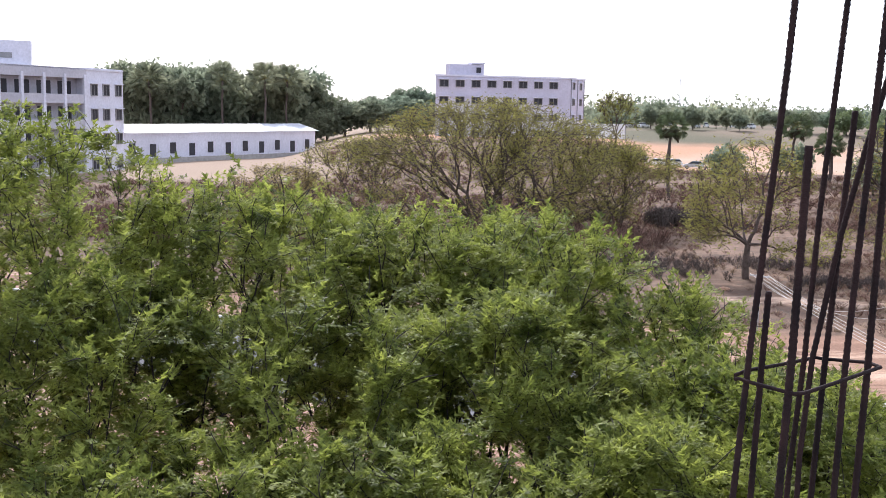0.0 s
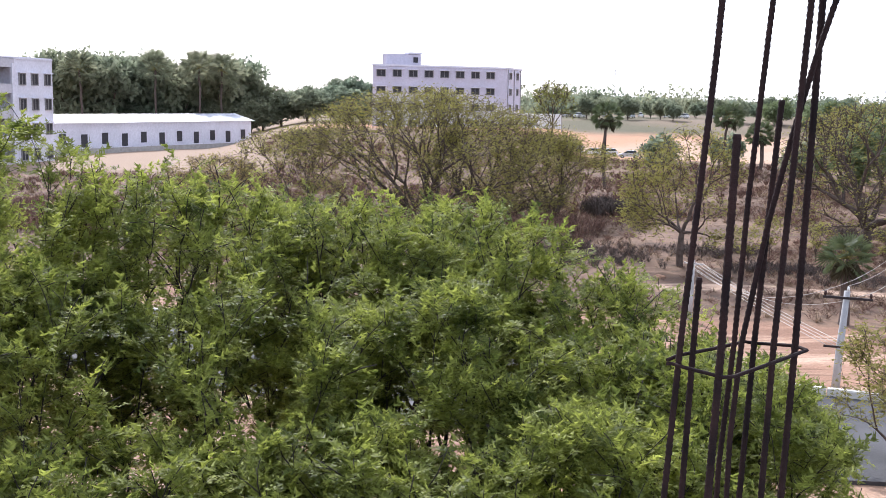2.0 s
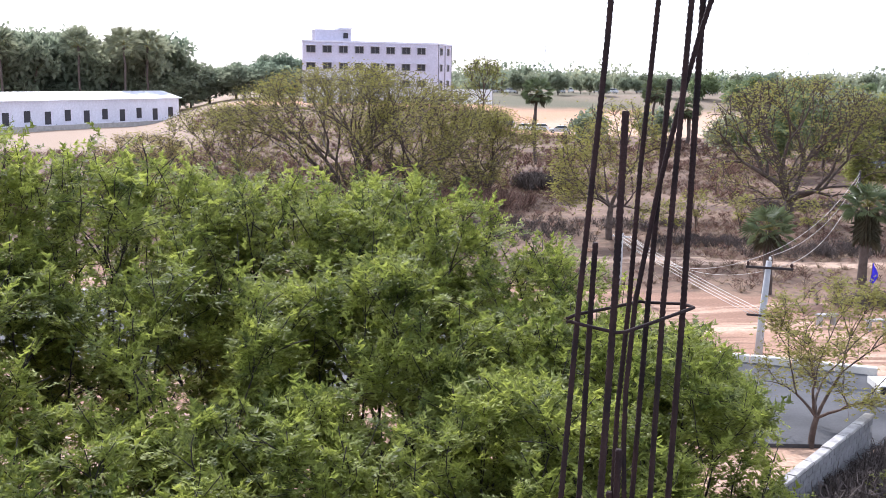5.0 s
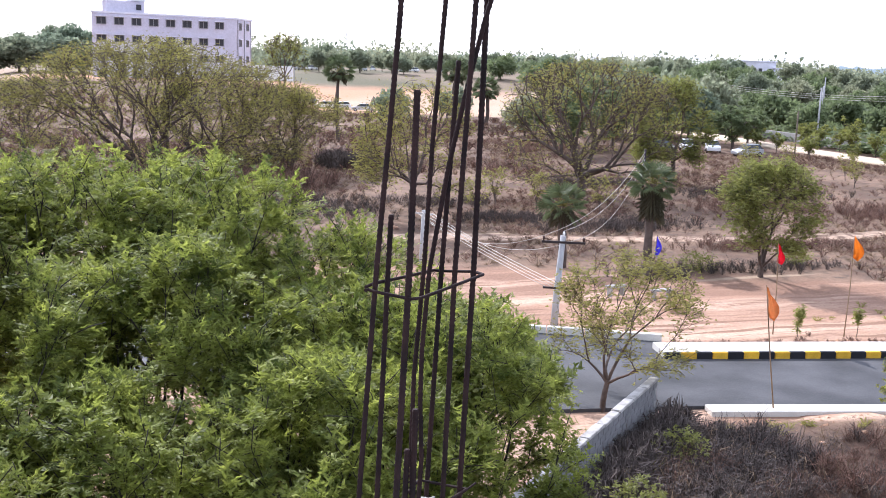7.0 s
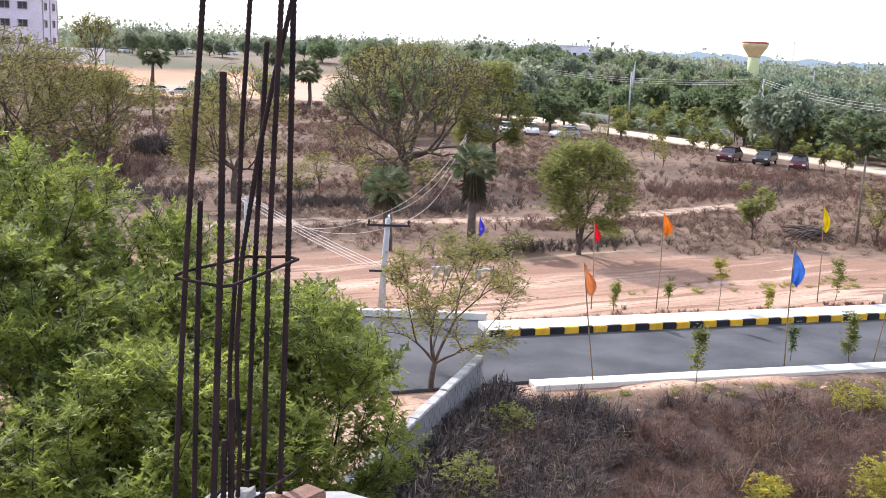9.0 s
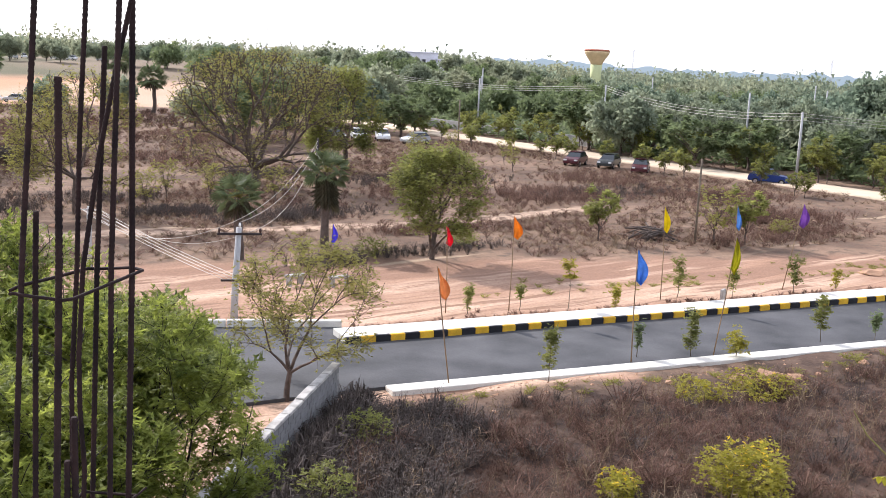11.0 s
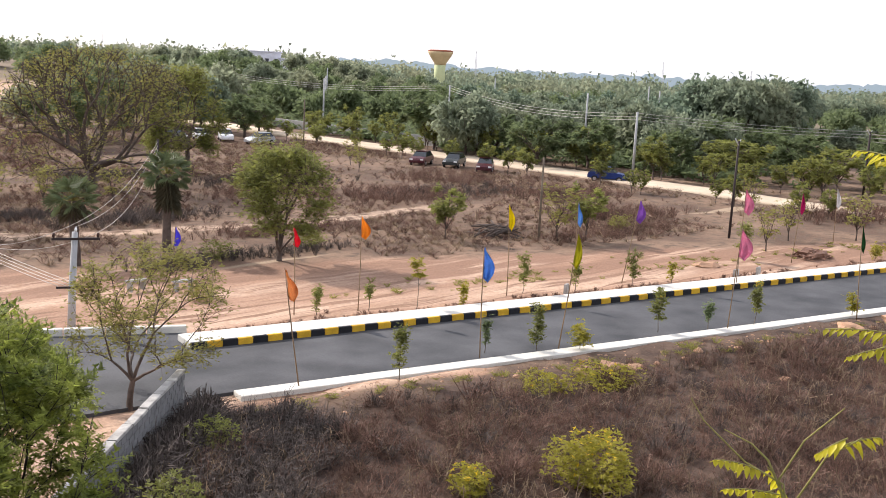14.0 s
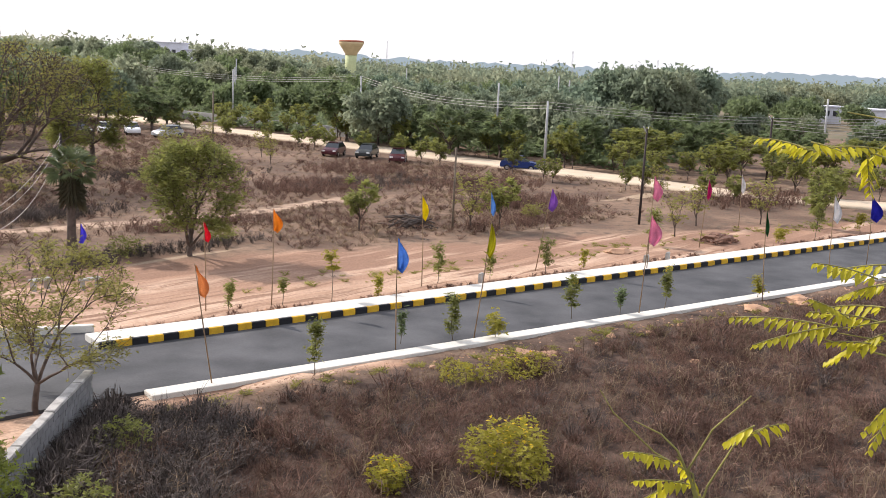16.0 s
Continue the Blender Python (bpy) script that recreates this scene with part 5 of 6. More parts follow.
# ---- flags ----
def flag(x, y, top, colour, name, label, lean=(0.0, 0.0), drop=1.1, width=0.55, seed=0, tilt=0.0, base_z=None):
    g = np.random.default_rng(200 + seed)
    z = float(ground_z(x, y)) if base_z is None else base_z
    width, drop = width * 0.72, drop * 0.9
    t = thing("flag", label, "flag", "flags along the road", pose(x, y, z))
    h = top - z
    foot, head = Vector((0, 0, -0.15)), Vector((lean[0], lean[1], h))
    mid = foot.lerp(head, 0.5) + Vector((g.uniform(-0.05, 0.05), g.uniform(-0.05, 0.05), 0))
    part("pole", rod([foot, foot.lerp(mid, 0.5), mid, mid.lerp(head, 0.5), head], [0.026, 0.024, 0.022, 0.018, 0.012], 7), M["bamboo"], t)
    bm = bmesh.new()
    nu, nv = 7, 9
    grid = []
    a = radians(tilt)
    for j in range(nv):
        v = j / (nv - 1)
        row = []
        for i in range(nu):
            u = i / (nu - 1)
            span = width * (0.12 + 0.88 * math.sin(min(1.0, v * 1.25 + 0.12) * math.pi * 0.62)) * (1.0 if v < 0.72 else 1.0 - 1.5 * (v - 0.72))
            sx = u * span
            wave = 0.09 * math.sin(u * 7 + v * 3 + seed) * u + 0.05 * math.sin(u * 13 - v * 4)
            pz = -v * drop - u * 0.25 * drop * (1 - 0.3 * v)
            hp = foot.lerp(head, max(0.0, 1 - v * drop / h))
            row.append(bm.verts.new((hp.x + sx * math.cos(a) - wave * math.sin(a), hp.y + sx * math.sin(a) + wave * math.cos(a), h + pz)))
        grid.append(row)
    for j in range(nv - 1):
        for i in range(nu - 1):
            bm.faces.new((grid[j][i], grid[j][i + 1], grid[j + 1][i + 1], grid[j + 1][i])).smooth = True
    bmesh.ops.solidify(bm, geom=bm.faces[:], thickness=0.006)
    part("cloth", bm, cloth(name + "_cloth", colour), t)


flag(25.66, 33.9, 3.78, (0.72, 0.02, 0.04), "red", "red triangular cloth flag on a bamboo pole", (-0.08, 0.05), 0.85, 0.55, 1, 20, 0)
flag(20.0, 25.9, 4.0, (0.8, 0.33, 0.12), "pale_orange", "faded orange cloth flag on a leaning bamboo pole", (-0.5, 0.3), 1.1, 0.5, 2, 0)
flag(28.3, 32.9, 4.22, (0.85, 0.3, 0.03), "orange", "orange cloth flag on a bamboo pole", (0.03, 0), 1.0, 0.55, 3, -30)
flag(27.44, 24.85, 4.25, (0.1, 0.27, 0.72), "blue", "sky-blue cloth flag on a bamboo pole", (-0.03, 0.05), 1.35, 0.6, 4, -25, 0.1)
flag(36.3, 31.5, 4.47, (0.85, 0.68, 0.01), "yellow", "bright yellow cloth flag on a bamboo pole", (-0.1, 0.1), 1.25, 0.45, 5, -40)
flag(30.97, 24.0, 4.6, (0.45, 0.42, 0.02), "olive", "olive-yellow cloth flag on a leaning bamboo pole", (0.5, -0.2), 1.4, 0.42, 6, -35, 0.1)
flag(43.5, 33.1, 3.95, (0.15, 0.35, 0.75), "light_blue", "light blue cloth flag on a bamboo pole", (0, 0.1), 1.3, 0.4, 7, -30)
flag(43.8, 30.3, 4.42, (0.3, 0.12, 0.5), "purple", "purple cloth flag on a leaning bamboo pole", (0.55, -0.4), 1.2, 0.55, 8, -40)
flag(48.5, 26.4, 5.2, (0.82, 0.3, 0.45), "pink", "rose pink cloth flag on a tall bamboo pole", (0.1, 0), 1.35, 0.65, 9, -50, 0.1)
flag(39.7, 21.75, 4.45, (0.82, 0.3, 0.45), "pink", "rose pink cloth flag on a bamboo pole by the edging", (0.2, -0.15), 1.35, 0.75, 10, -50, 0.1)
flag(58.6, 28.5, 4.25, (0.65, 0.03, 0.2), "magenta", "magenta cloth flag on a bamboo pole", (0.2, -0.2), 1.3, 0.35, 11, -60)
flag(68.9, 30.7, 3.8, (0.8, 0.78, 0.78), "white", "white cloth flag on a bamboo pole", (0, 0.1), 1.4, 0.45, 12, -60)
flag(46.8, 19.2, 4.47, (0.03, 0.12, 0.04), "dark_green", "dark green furled cloth flag on a bamboo pole", (-0.05, 0.2), 1.3, 0.25, 13, -50, 0.1)
flag(55.7, 19.4, 4.5, (0.8, 0.78, 0.78), "white", "white cloth flag on a bamboo pole by the far kerb", (0, 0.1), 1.5, 0.6, 14, -60, 0.1)
flag(61.1, 19.2, 4.1, (0.03, 0.03, 0.4), "dark_blue", "dark blue cloth flag on a bamboo pole", (0, 0.1), 1.5, 0.9, 15, -60, 0.1)
flag(26.1, 44.5, 2.3, (0.1, 0.08, 0.7), "violet", "violet-blue tattered cloth flag near the palm", (0.1, -0.1), 1.1, 0.42, 16, 10)


# ---- saplings along both kerbs ----
def sapling(x, y, height, leaf, seed, label, z=None, fat=1.0, bare=0.4):
    g = np.random.default_rng(300 + seed)
    z = float(ground_z(x, y)) if z is None else z
    t = thing("sapling", label, "sapling", "saplings along the road", pose(x, y, z))
    stem = bent((0, 0, -0.1), (g.uniform(-0.1, 0.1), g.uniform(-0.1, 0.1), height * 0.95), g, 0.04, 6)
    lines = [(stem, np.linspace(0.02, 0.008, 6))]
    tips = []
    for i in range(9):
        b = stem[int(g.integers(2, 6))]
        w = np.array((math.cos(i * 2.4), math.sin(i * 2.4), g.uniform(0.1, 0.8)))
        br = bent(b, b + w * 0.3 * fat * g.uniform(0.5, 1.1), g, 0.1, 4)
        lines.append((br, np.linspace(0.009, 0.004, 4)))
        tips.append(br)
    attach("stem", tubes("stem", lines, 5), M["pale_bark"], t)
    tips = np.array(tips)
    n = int(330 * fat * (0.5 + height * 0.4))
    p = tips[g.integers(0, 9, n), g.integers(1, 4, n)] + g.normal(size=(n, 3)) * (0.1 * fat, 0.1 * fat, 0.13)
    p[:, 2] = np.maximum(p[:, 2], height * bare)
    attach("foliage", scatter_leaves("foliage", SPRAY, p, spin(n, g), 0.46 * g.uniform(0.7, 1.2, n)), M[leaf], t)


for i, (x, y, h, leaf, fat, bare) in enumerate([(23.1, 24.5, 1.6, "green_leaf", 0.9, 0.35), (28.2, 25.3, 1.25, "dark_leaf", 0.5, 0.45), (30.1, 24.3, 1.75, "green_leaf", 0.9, 0.25), (31.6, 23.4, 0.95, "yellow_leaf", 1.1, 0.3),
                                                (36.6, 23.2, 1.8, "green_leaf", 0.9, 0.4), (39.0, 22.3, 1.1, "dark_leaf", 0.7, 0.3), (41.4, 21.5, 1.85, "green_leaf", 0.8, 0.45), (47.2, 19.6, 1.1, "yellow_leaf", 0.9, 0.4),
                                                (26.4, 33.3, 1.05, "green_leaf", 0.6, 0.2), (28.8, 32.8, 1.2, "green_leaf", 0.5, 0.5), (30.6, 31.7, 2.15, "yellow_leaf", 0.8, 0.75), (33.1, 31.2, 0.95, "yellow_leaf", 0.7, 0.1),
                                                (37.3, 31.4, 1.75, "green_leaf", 0.9, 0.15), (40.4, 30.6, 1.15, "green_leaf", 0.7, 0.15), (43.8, 29.6, 1.6, "green_leaf", 1.0, 0.3), (46.8, 29.2, 0.9, "yellow_leaf", 0.6, 0.2),
                                                (64.2, 25.8, 0.8, "yellow_leaf", 1.3, 0.1), (68.0, 24.9, 2.2, "green_leaf", 1.4, 0.15), (56.5, 30.5, 2.0, "green_leaf", 1.4, 0.4), (74, 24, 1.2, "yellow_leaf", 1.0, 0.2)]):
    sapling(x, y, h, leaf, i, "young %s sapling planted beside the kerb" % ("yellow-green" if leaf == "yellow_leaf" else "green"), None, fat, bare)

# ---- brush, dry grass, bushes ----
def twig_template(n, height, spread, w, g):
    """A clump of bent dry stalks with crooked side twigs, each a strip with a kink."""
    out = []

    def strip(a, b, c, w0):
        side = np.cross(c - a, g.normal(size=3))
        side *= w0 / (np.linalg.norm(side) + 1e-9)
        out.extend([(a - side, a + side, b + side), (a - side, b + side, b - side), (b - side * 0.8, b + side * 0.8, c)])

    for i in range(n):
        a, r = g.uniform(0, 2 * math.pi), spread * g.random() ** 0.7
        d = np.array((math.cos(a), math.sin(a), 0))
        foot = d * 0.25 * r * g.random()
        mid = foot + d * r * 0.45 + np.array((0, 0, height * g.uniform(0.35, 0.8)))
        tip = mid + (d * r * 0.4 + g.normal(size=3) * 0.2 * spread) + np.array((0, 0, height * g.uniform(-0.25, 0.3)))
        strip(foot, mid, tip, w)
        for q in range(3):
            b = foot + (mid - foot) * g.uniform(0.3, 1)
            m = b + g.normal(size=3) * 0.1 * spread + np.array((0, 0, 0.06 * height))
            strip(b, m, m + g.normal(size=3) * 0.1 * spread, w * 0.75)
    return np.array(out)


def tuft_template(n, height, spread, w, g):
    """A light tuft of dry stalks."""
    out = []
    for i in range(n):
        a = g.uniform(0, 2 * math.pi)
        d = np.array((math.cos(a), math.sin(a), 0))
        foot = d * 0.3 * spread * g.random()
        tip = foot + d * spread * g.random() + np.array((0, 0, height * g.uniform(0.4, 1)))
        side = np.cross(d, (0, 0, 1.0)) * w
        out.append((foot - side, foot + side, tip))
    return np.array(out)


def upright(n, g):
    a = g.uniform(0, 2 * math.pi, n)
    c, s, z, o = np.cos(a), np.sin(a), np.zeros(n), np.ones(n)
    return np.stack([np.stack([c, -s, z], -1), np.stack([s, c, z], -1), np.stack([z, z, o], -1)], 1)


def strew(name, label, mat, template, x, y, sizes, g, sink=0.02):
    p = np.stack([x, y, ground_z(x, y) - sink], -1)
    ob = new(name, scatter_leaves(name, template, p, upright(len(x), g), sizes))
    ob.data.materials.append(mat)
    return tagged(ob, label, "scrub", kind="stuff")


g = np.random.default_rng(77)


def wall_side(x, y):
    """Positive on the brush side of the compound wall."""
    return (x - wa[0]) * wn_[0] + (y - wa[1]) * wn_[1]


if wall_side(25.0, 12.0) < 0:
    wn_ = -wn_
x, y = g.uniform(3, 66, 20000), g.uniform(3, 26.5, 20000)
lane_n = x * RN[0] + y * RN[1]
ok = (wall_side(x, y) > 0.5) & (lane_n < 28.2 - (x - 18) * 0.035 + 0.7 * np.sin(x * 0.9)) & (np.hypot(x, y) > 13)
dens = np.sin(x * 0.33 + 1.2) * np.sin(y * 0.41 + 0.5 + 0.3 * np.sin(x * 0.2))
ok &= (g.random(len(x)) < 0.75 + 0.3 * dens)
x, y = x[ok], y[ok]
fade = np.clip((27.9 - (x * RN[0] + y * RN[1])) / 3.0, 0.35, 1)
hsel = g.random(len(x))
for lo_, hi_ in ((0, 0.34), (0.34, 0.67), (0.67, 1.01)):
    sel = (hsel >= lo_) & (hsel < hi_)
    strew("dead_brush", "tangle of dead purplish-brown thorny brush", M["brush"], twig_template(6, 0.5, 0.6, 0.0075, g), x[sel], y[sel], g.uniform(0.4, 1.1, sel.sum()) * fade[sel], g)
# larger arching bushes that stand out of it
x, y = g.uniform(4, 66, 4500), g.uniform(4, 26, 4500)
ok = (wall_side(x, y) > 0.8) & (x * RN[0] + y * RN[1] < 27.1 - (x - 18) * 0.035) & (np.hypot(x, y) > 14)
ok &= np.sin(x * 0.8 + 2 * np.sin(y * 0.5)) * np.sin(y * 0.9 + 1.5 * np.sin(x * 0.4)) > -0.45
x, y = x[ok], y[ok]
hsel = g.random(len(x))
for q in range(5):
    sel = (hsel >= q / 5) & (hsel < (q + 1) / 5)
    strew("dead_thicket", "arching dead thorn bushes", M["brush" if q < 4 else "dark_brush"], twig_template(22, 0.75, 0.8, 0.0085, g), x[sel], y[sel], g.uniform(0.5, 1.1, sel.sum()) * (0.75 + 0.6 * np.maximum(0, np.sin(x[sel] * 1.1 + np.sin(y[sel] * 0.7)) * np.sin(y[sel] * 1.3 + 1.2 * np.sin(x[sel] * 0.5)))), g)
# pale stems added as highlights of the brush, brightness put into their colour
x, y = g.uniform(6, 60, 3000), g.uniform(4, 26, 3000)
ok = (wall_side(x, y) > 0.8) & (x * RN[0] + y * RN[1] < 26.6 - (x - 18) * 0.035) & (np.hypot(x, y) > 13)
x, y = x[ok], y[ok]
strew("bleached_twigs", "pale dead stems set as highlights among the brush", M["straw"], twig_template(3, 0.8, 0.9, 0.008, g), x, y, g.uniform(0.6, 1.25, len(x)), g)
# darker tangle by the wall
n = 620
k = g.random(n) ** 1.3
x = wa[0] + wd[0] * 9.0 * k + wn_[0] * (0.9 + 4.2 * g.random(n))
y = wa[1] + wd[1] * 9.0 * k + wn_[1] * (0.9 + 4.2 * g.random(n))
strew("dark_thicket", "dark grey tangle of dead branches beside the wall", M["dark_brush"], twig_template(14, 0.7, 0.9, 0.012, g), x, y, g.uniform(0.4, 1.1, n), g)
# weeds against the wall
n = 560
k = g.random(n)
x = wa[0] + wd[0] * 9.5 * k + wn_[0] * (0.25 + 1.0 * g.random(n))
y = wa[1] + wd[1] * 9.5 * k + wn_[1] * (0.25 + 1.0 * g.random(n))
strew("wall_weeds", "dark dead weeds against the compound wall", M["dark_brush"], twig_template(10, 0.8, 0.7, 0.011, g), x[:380], y[:380], g.uniform(0.7, 1.6, 380), g)
strew("wall_weeds", "dull green weeds against the compound wall", M["olive_leaf"], twig_template(12, 0.7, 0.6, 0.012, g), x[380:], y[380:], g.uniform(0.4, 1.0, 180), g)
# dry grass over the field
x, y = g.uniform(-25, 95, 62000), g.uniform(38, 140, 62000)
lane_n = x * RN[0] + y * RN[1]
edge = 48.4 - 0.18 * (np.minimum(x, 75) - 36)
ok = (lane_n > edge + 1.2 * np.sin(x * 0.3) + 3 * g.random(len(x))) & (np.abs(lane_n - 60.9 - 0.33 * np.maximum(x - 41, 0)) > np.where((x > 14) & (x < 56), 0.9, 0)) & ~on_road(x, y, 2) & (np.abs(x - (89.5 - (y - 60) * -0.02)) > 5) & (np.degrees(np.arctan2(x, y)) > -14)
tone = np.sin(x * 0.13 + 0.7) * np.sin(y * 0.17) + 0.6 * np.sin(x * 0.31 - y * 0.12)
ok &= g.random(len(x)) < np.clip(0.45 + 0.6 * tone, 0.04, 1)
x, y = x[ok], y[ok]
sel = g.random(len(x)) < 0.62
strew("dry_grass", "tufts of dry straw-coloured grass", M["straw"], tuft_template(12, 0.33, 0.55, 0.022, g), x[sel], y[sel], g.uniform(0.6, 1.5, sel.sum()), g)
strew("dry_shrubs", "low dry brown shrubs across the scrub", M["brush"], twig_template(7, 0.36, 0.6, 0.012, g), x[~sel], y[~sel], g.uniform(0.5, 1.5, (~sel).sum()), g)
# scrub on the rise before the shed and the pale block
az, d = np.radians(g.uniform(-22, 24, 5200)), np.sqrt(g.uniform(96.0 ** 2, 192.0 ** 2, 5200))
x, y = d * np.sin(az), d * np.cos(az)
ok = (np.sin(x * 0.11 + 1.0) * np.sin(y * 0.13) > g.uniform(-1.0, 0.5, len(x))) & ((np.degrees(az) > -6) | (d < 142))
sel = g.random(len(x)) < 0.5
strew("dry_shrubs", "low dry brown shrubs on the far rise", M["brush"], twig_template(12, 0.5, 0.8, 0.02, g), x[ok & sel], y[ok & sel], g.uniform(0.9, 2.4, (ok & sel).sum()), g)
strew("dry_grass", "tall dry grass on the far rise", M["straw"], tuft_template(16, 0.5, 0.8, 0.04, g), x[ok & ~sel], y[ok & ~sel], g.uniform(0.8, 1.8, (ok & ~sel).sum()), g)
# bands of taller dark shrub
for cx, cy, rx, ry, n, mt, hh in [(57, 62, 7, 3, 260, "brush", 1.3), (72, 56, 6, 2.5, 220, "brush", 1.2), (22.4, 97.5, 2.6, 1.8, 260, "dark_brush", 2.2), (47, 68, 6, 2, 160, "brush", 1.0), (25.8, 63.8, 3.4, 1.0, 220, "dark_brush", 0.9), (24, 72, 4, 1.6, 120, "dark_brush", 1.0),
                                  (85, 36, 7, 2.5, 240, "brush", 1.4), (70, 70, 5, 3, 180, "brush", 1.0), (42, 82, 6, 2, 160, "dark_brush", 1.1), (-16, 84, 9, 5, 500, "brush", 3.2), (-6, 79, 9, 4, 420, "brush", 2.6), (8, 84, 9, 4, 420, "brush", 2.4), (14, 70, 7, 3, 220, "dark_brush", 1.1), (32, 60, 6, 1.6, 200, "dark_brush", 1.1), (52, 74, 8, 2.5, 220, "dark_brush", 1.0), (38, 52, 7, 1.2, 180, "brush", 1.0), (64, 62, 8, 2, 200, "dark_brush", 0.9), (-26, 90, 9, 6, 500, "brush", 2.6), (33, 46, 6, 0.8, 160, "dark_brush", 0.8), (58, 41, 8, 1.2, 180, "brush", 0.9), (26.5, 45.2, 2, 0.7, 90, "dark_brush", 0.9), (66, 46, 6, 2, 160, "brush", 1.2)]:
    n = int(n * 0.7)
    a, r = g.uniform(0, 2 * math.pi, n), np.sqrt(g.random(n)) * g.uniform(0.6, 1.3, n)
    strew("dry_thicket", "low thicket of dry leafless shrubs", M[mt], twig_template(18, 0.8, 0.7, 0.009, g), cx + rx * r * np.cos(a), cy + 1.6 * ry * r * np.sin(a), hh * g.uniform(0.5, 1.1, n), g)
# green weeds along the verges
n = 420
s = g.uniform(12, 100, n)
far_side = g.random(n) < 0.55
w = np.where(far_side, g.normal(41.5, 1.0, n), 28.2 - (s - 13) * 0.0316 - np.abs(g.normal(0, 0.7, n)))
x, y = s * RD[0] + w * RN[0], s * RD[1] + w * RN[1]
ok = (wall_side(x, y) > 1) & (x > 17)
strew("weeds", "scattered green and straw weeds along the verge", M["olive_leaf"], twig_template(10, 0.2, 0.35, 0.012, g), x[ok], y[ok], g.uniform(0.5, 1.4, ok.sum()), g)


# clods of earth heaped behind the pavement and along the edging
n = 1500
s = g.uniform(14, 100, n)
w = np.where(g.random(n) < 0.6, 36.75 + np.abs(g.normal(0, 0.3, n)), 28.75 - (s - 13) * 0.0316 - np.abs(g.normal(0, 0.6, n)))
x, y = s * RD[0] + w * RN[0], s * RD[1] + w * RN[1]
ok = x > 18.5
tri = [(0, 1, 2), (0, 2, 3), (0, 3, 4), (0, 4, 1)]
pts_ = np.array(((0.05, 0.03, 0.08), (0.19, 0.05, -0.03), (-0.03, 0.13, -0.03), (-0.2, -0.02, -0.03), (0.04, -0.17, -0.03)))
strew("earth_clods", "reddish earth clods beside the road edges", M["rubble"], np.array([[pts_[i] for i in t] for t in tri]), x[ok], y[ok], g.uniform(0.25, 0.9, ok.sum()), g)
s, n = g.uniform(14, 90, 500), 500
w = 36.8 + np.abs(g.normal(0, 0.3, n))
strew("verge_weeds", "low dry weeds behind the pavement", M["brush"], twig_template(12, 0.25, 0.35, 0.009, g), s * RD[0] + w * RN[0], s * RD[1] + w * RN[1], g.uniform(0.4, 1.1, n), g)
# green undergrowth beyond the dirt lane
q = np.random.default_rng(41)
dome = q.normal(size=(16, 3))
dome /= np.linalg.norm(dome, axis=1)[:, None]
dome[:, 2] = np.abs(dome[:, 2])
under = np.concatenate([(SPRAY * 2.2) @ spin(1, q)[0].T + p * (0.8, 0.8, 0.75) for p in dome])
az, d = np.radians(g.uniform(30, 66, 2600)), g.uniform(104, 260, 2600)
x, y = d * np.sin(az), d * np.cos(az)
ok = (x > 96) & (g.random(2600) < np.where(np.degrees(az) > 61, 0.25, 0.9))
strew("undergrowth", "dense green undergrowth beyond the dirt lane", M["dark_leaf"], under, x[ok], y[ok], g.uniform(0.8, 2.0, ok.sum()), g)


def bush(x, y, r, h, leaf, seed, label, flowers=0, n=900):
    q = np.random.default_rng(500 + seed)
    t = thing("bush", label, "bush", "bushes in the brush", footing(x, y))
    lines = []
    for i in range(14):
        a = i * 2.4
        e = np.array((math.cos(a) * r * 0.8 * q.random(), math.sin(a) * r * 0.8 * q.random(), h * q.uniform(0.5, 0.9)))
        lines.append((bent((0, 0, -0.1), e, q, 0.12, 5), np.linspace(0.018, 0.006, 5)))
    attach("stem", tubes("stems", lines, 4), M["green_twig"], t)
    d = q.normal(size=(n, 3))
    d /= np.linalg.norm(d, axis=1)[:, None]
    k = 0.55 + 0.45 * q.random(n)[:, None]
    lob = 1 + 0.25 * np.sin(3 * np.arctan2(d[:, 1], d[:, 0]) + seed)[:, None]
    p = d * k * lob * (r, r, h * 0.5) + (0, 0, h * 0.5)
    p[:, 2] = np.maximum(p[:, 2], 0.05)
    attach("foliage", scatter_leaves("foliage", SPRAY, p, spin(n, q, 0.5, d * 0.5), 0.42 * q.uniform(0.7, 1.2, n)), M[leaf], t)
    if flowers:
        i = np.argsort(-p[:, 2] + q.normal(size=n) * 0.4)[:flowers]
        tagged(attach("flowers", scatter_leaves("flowers", SPRAY, p[i] * 1.05, spin(flowers, q), np.full(flowers, 0.3)), M["flower"], t, "bright yellow blossoms"), kind="stuff")


bush(21.0, 14.7, 1.15, 1.5, "yellow_leaf", 1, "yellow-green flowering bush among dead brush", 60, 1500)
bush(17.9, 16.1, 0.5, 0.9, "yellow_leaf", 2, "small yellow-green flowering bush among dead brush", 25, 400)
bush(28.6, 20.0, 1.3, 0.7, "yellow_leaf", 3, "low olive-green bush among dead brush", 20, 700)
bush(26.4, 20.8, 1.0, 0.6, "yellow_leaf", 4, "low olive-green bush among dead brush", 8, 450)
bush(14.6, 22.6, 0.8, 1.0, "green_leaf", 5, "dull green weedy bush by the wall", 0, 350)
bush(11.6, 19.6, 0.9, 1.1, "green_leaf", 6, "dull green weedy bush by the wall", 0, 380)
bush(24.0, 38.5, 0.8, 0.8, "olive_leaf", 7, "low dusty green bush on the verge", 0, 350)
bush(36.5, 47, 1.0, 0.9, "green_leaf", 8, "dark green bush at the edge of the scrub", 0, 450)
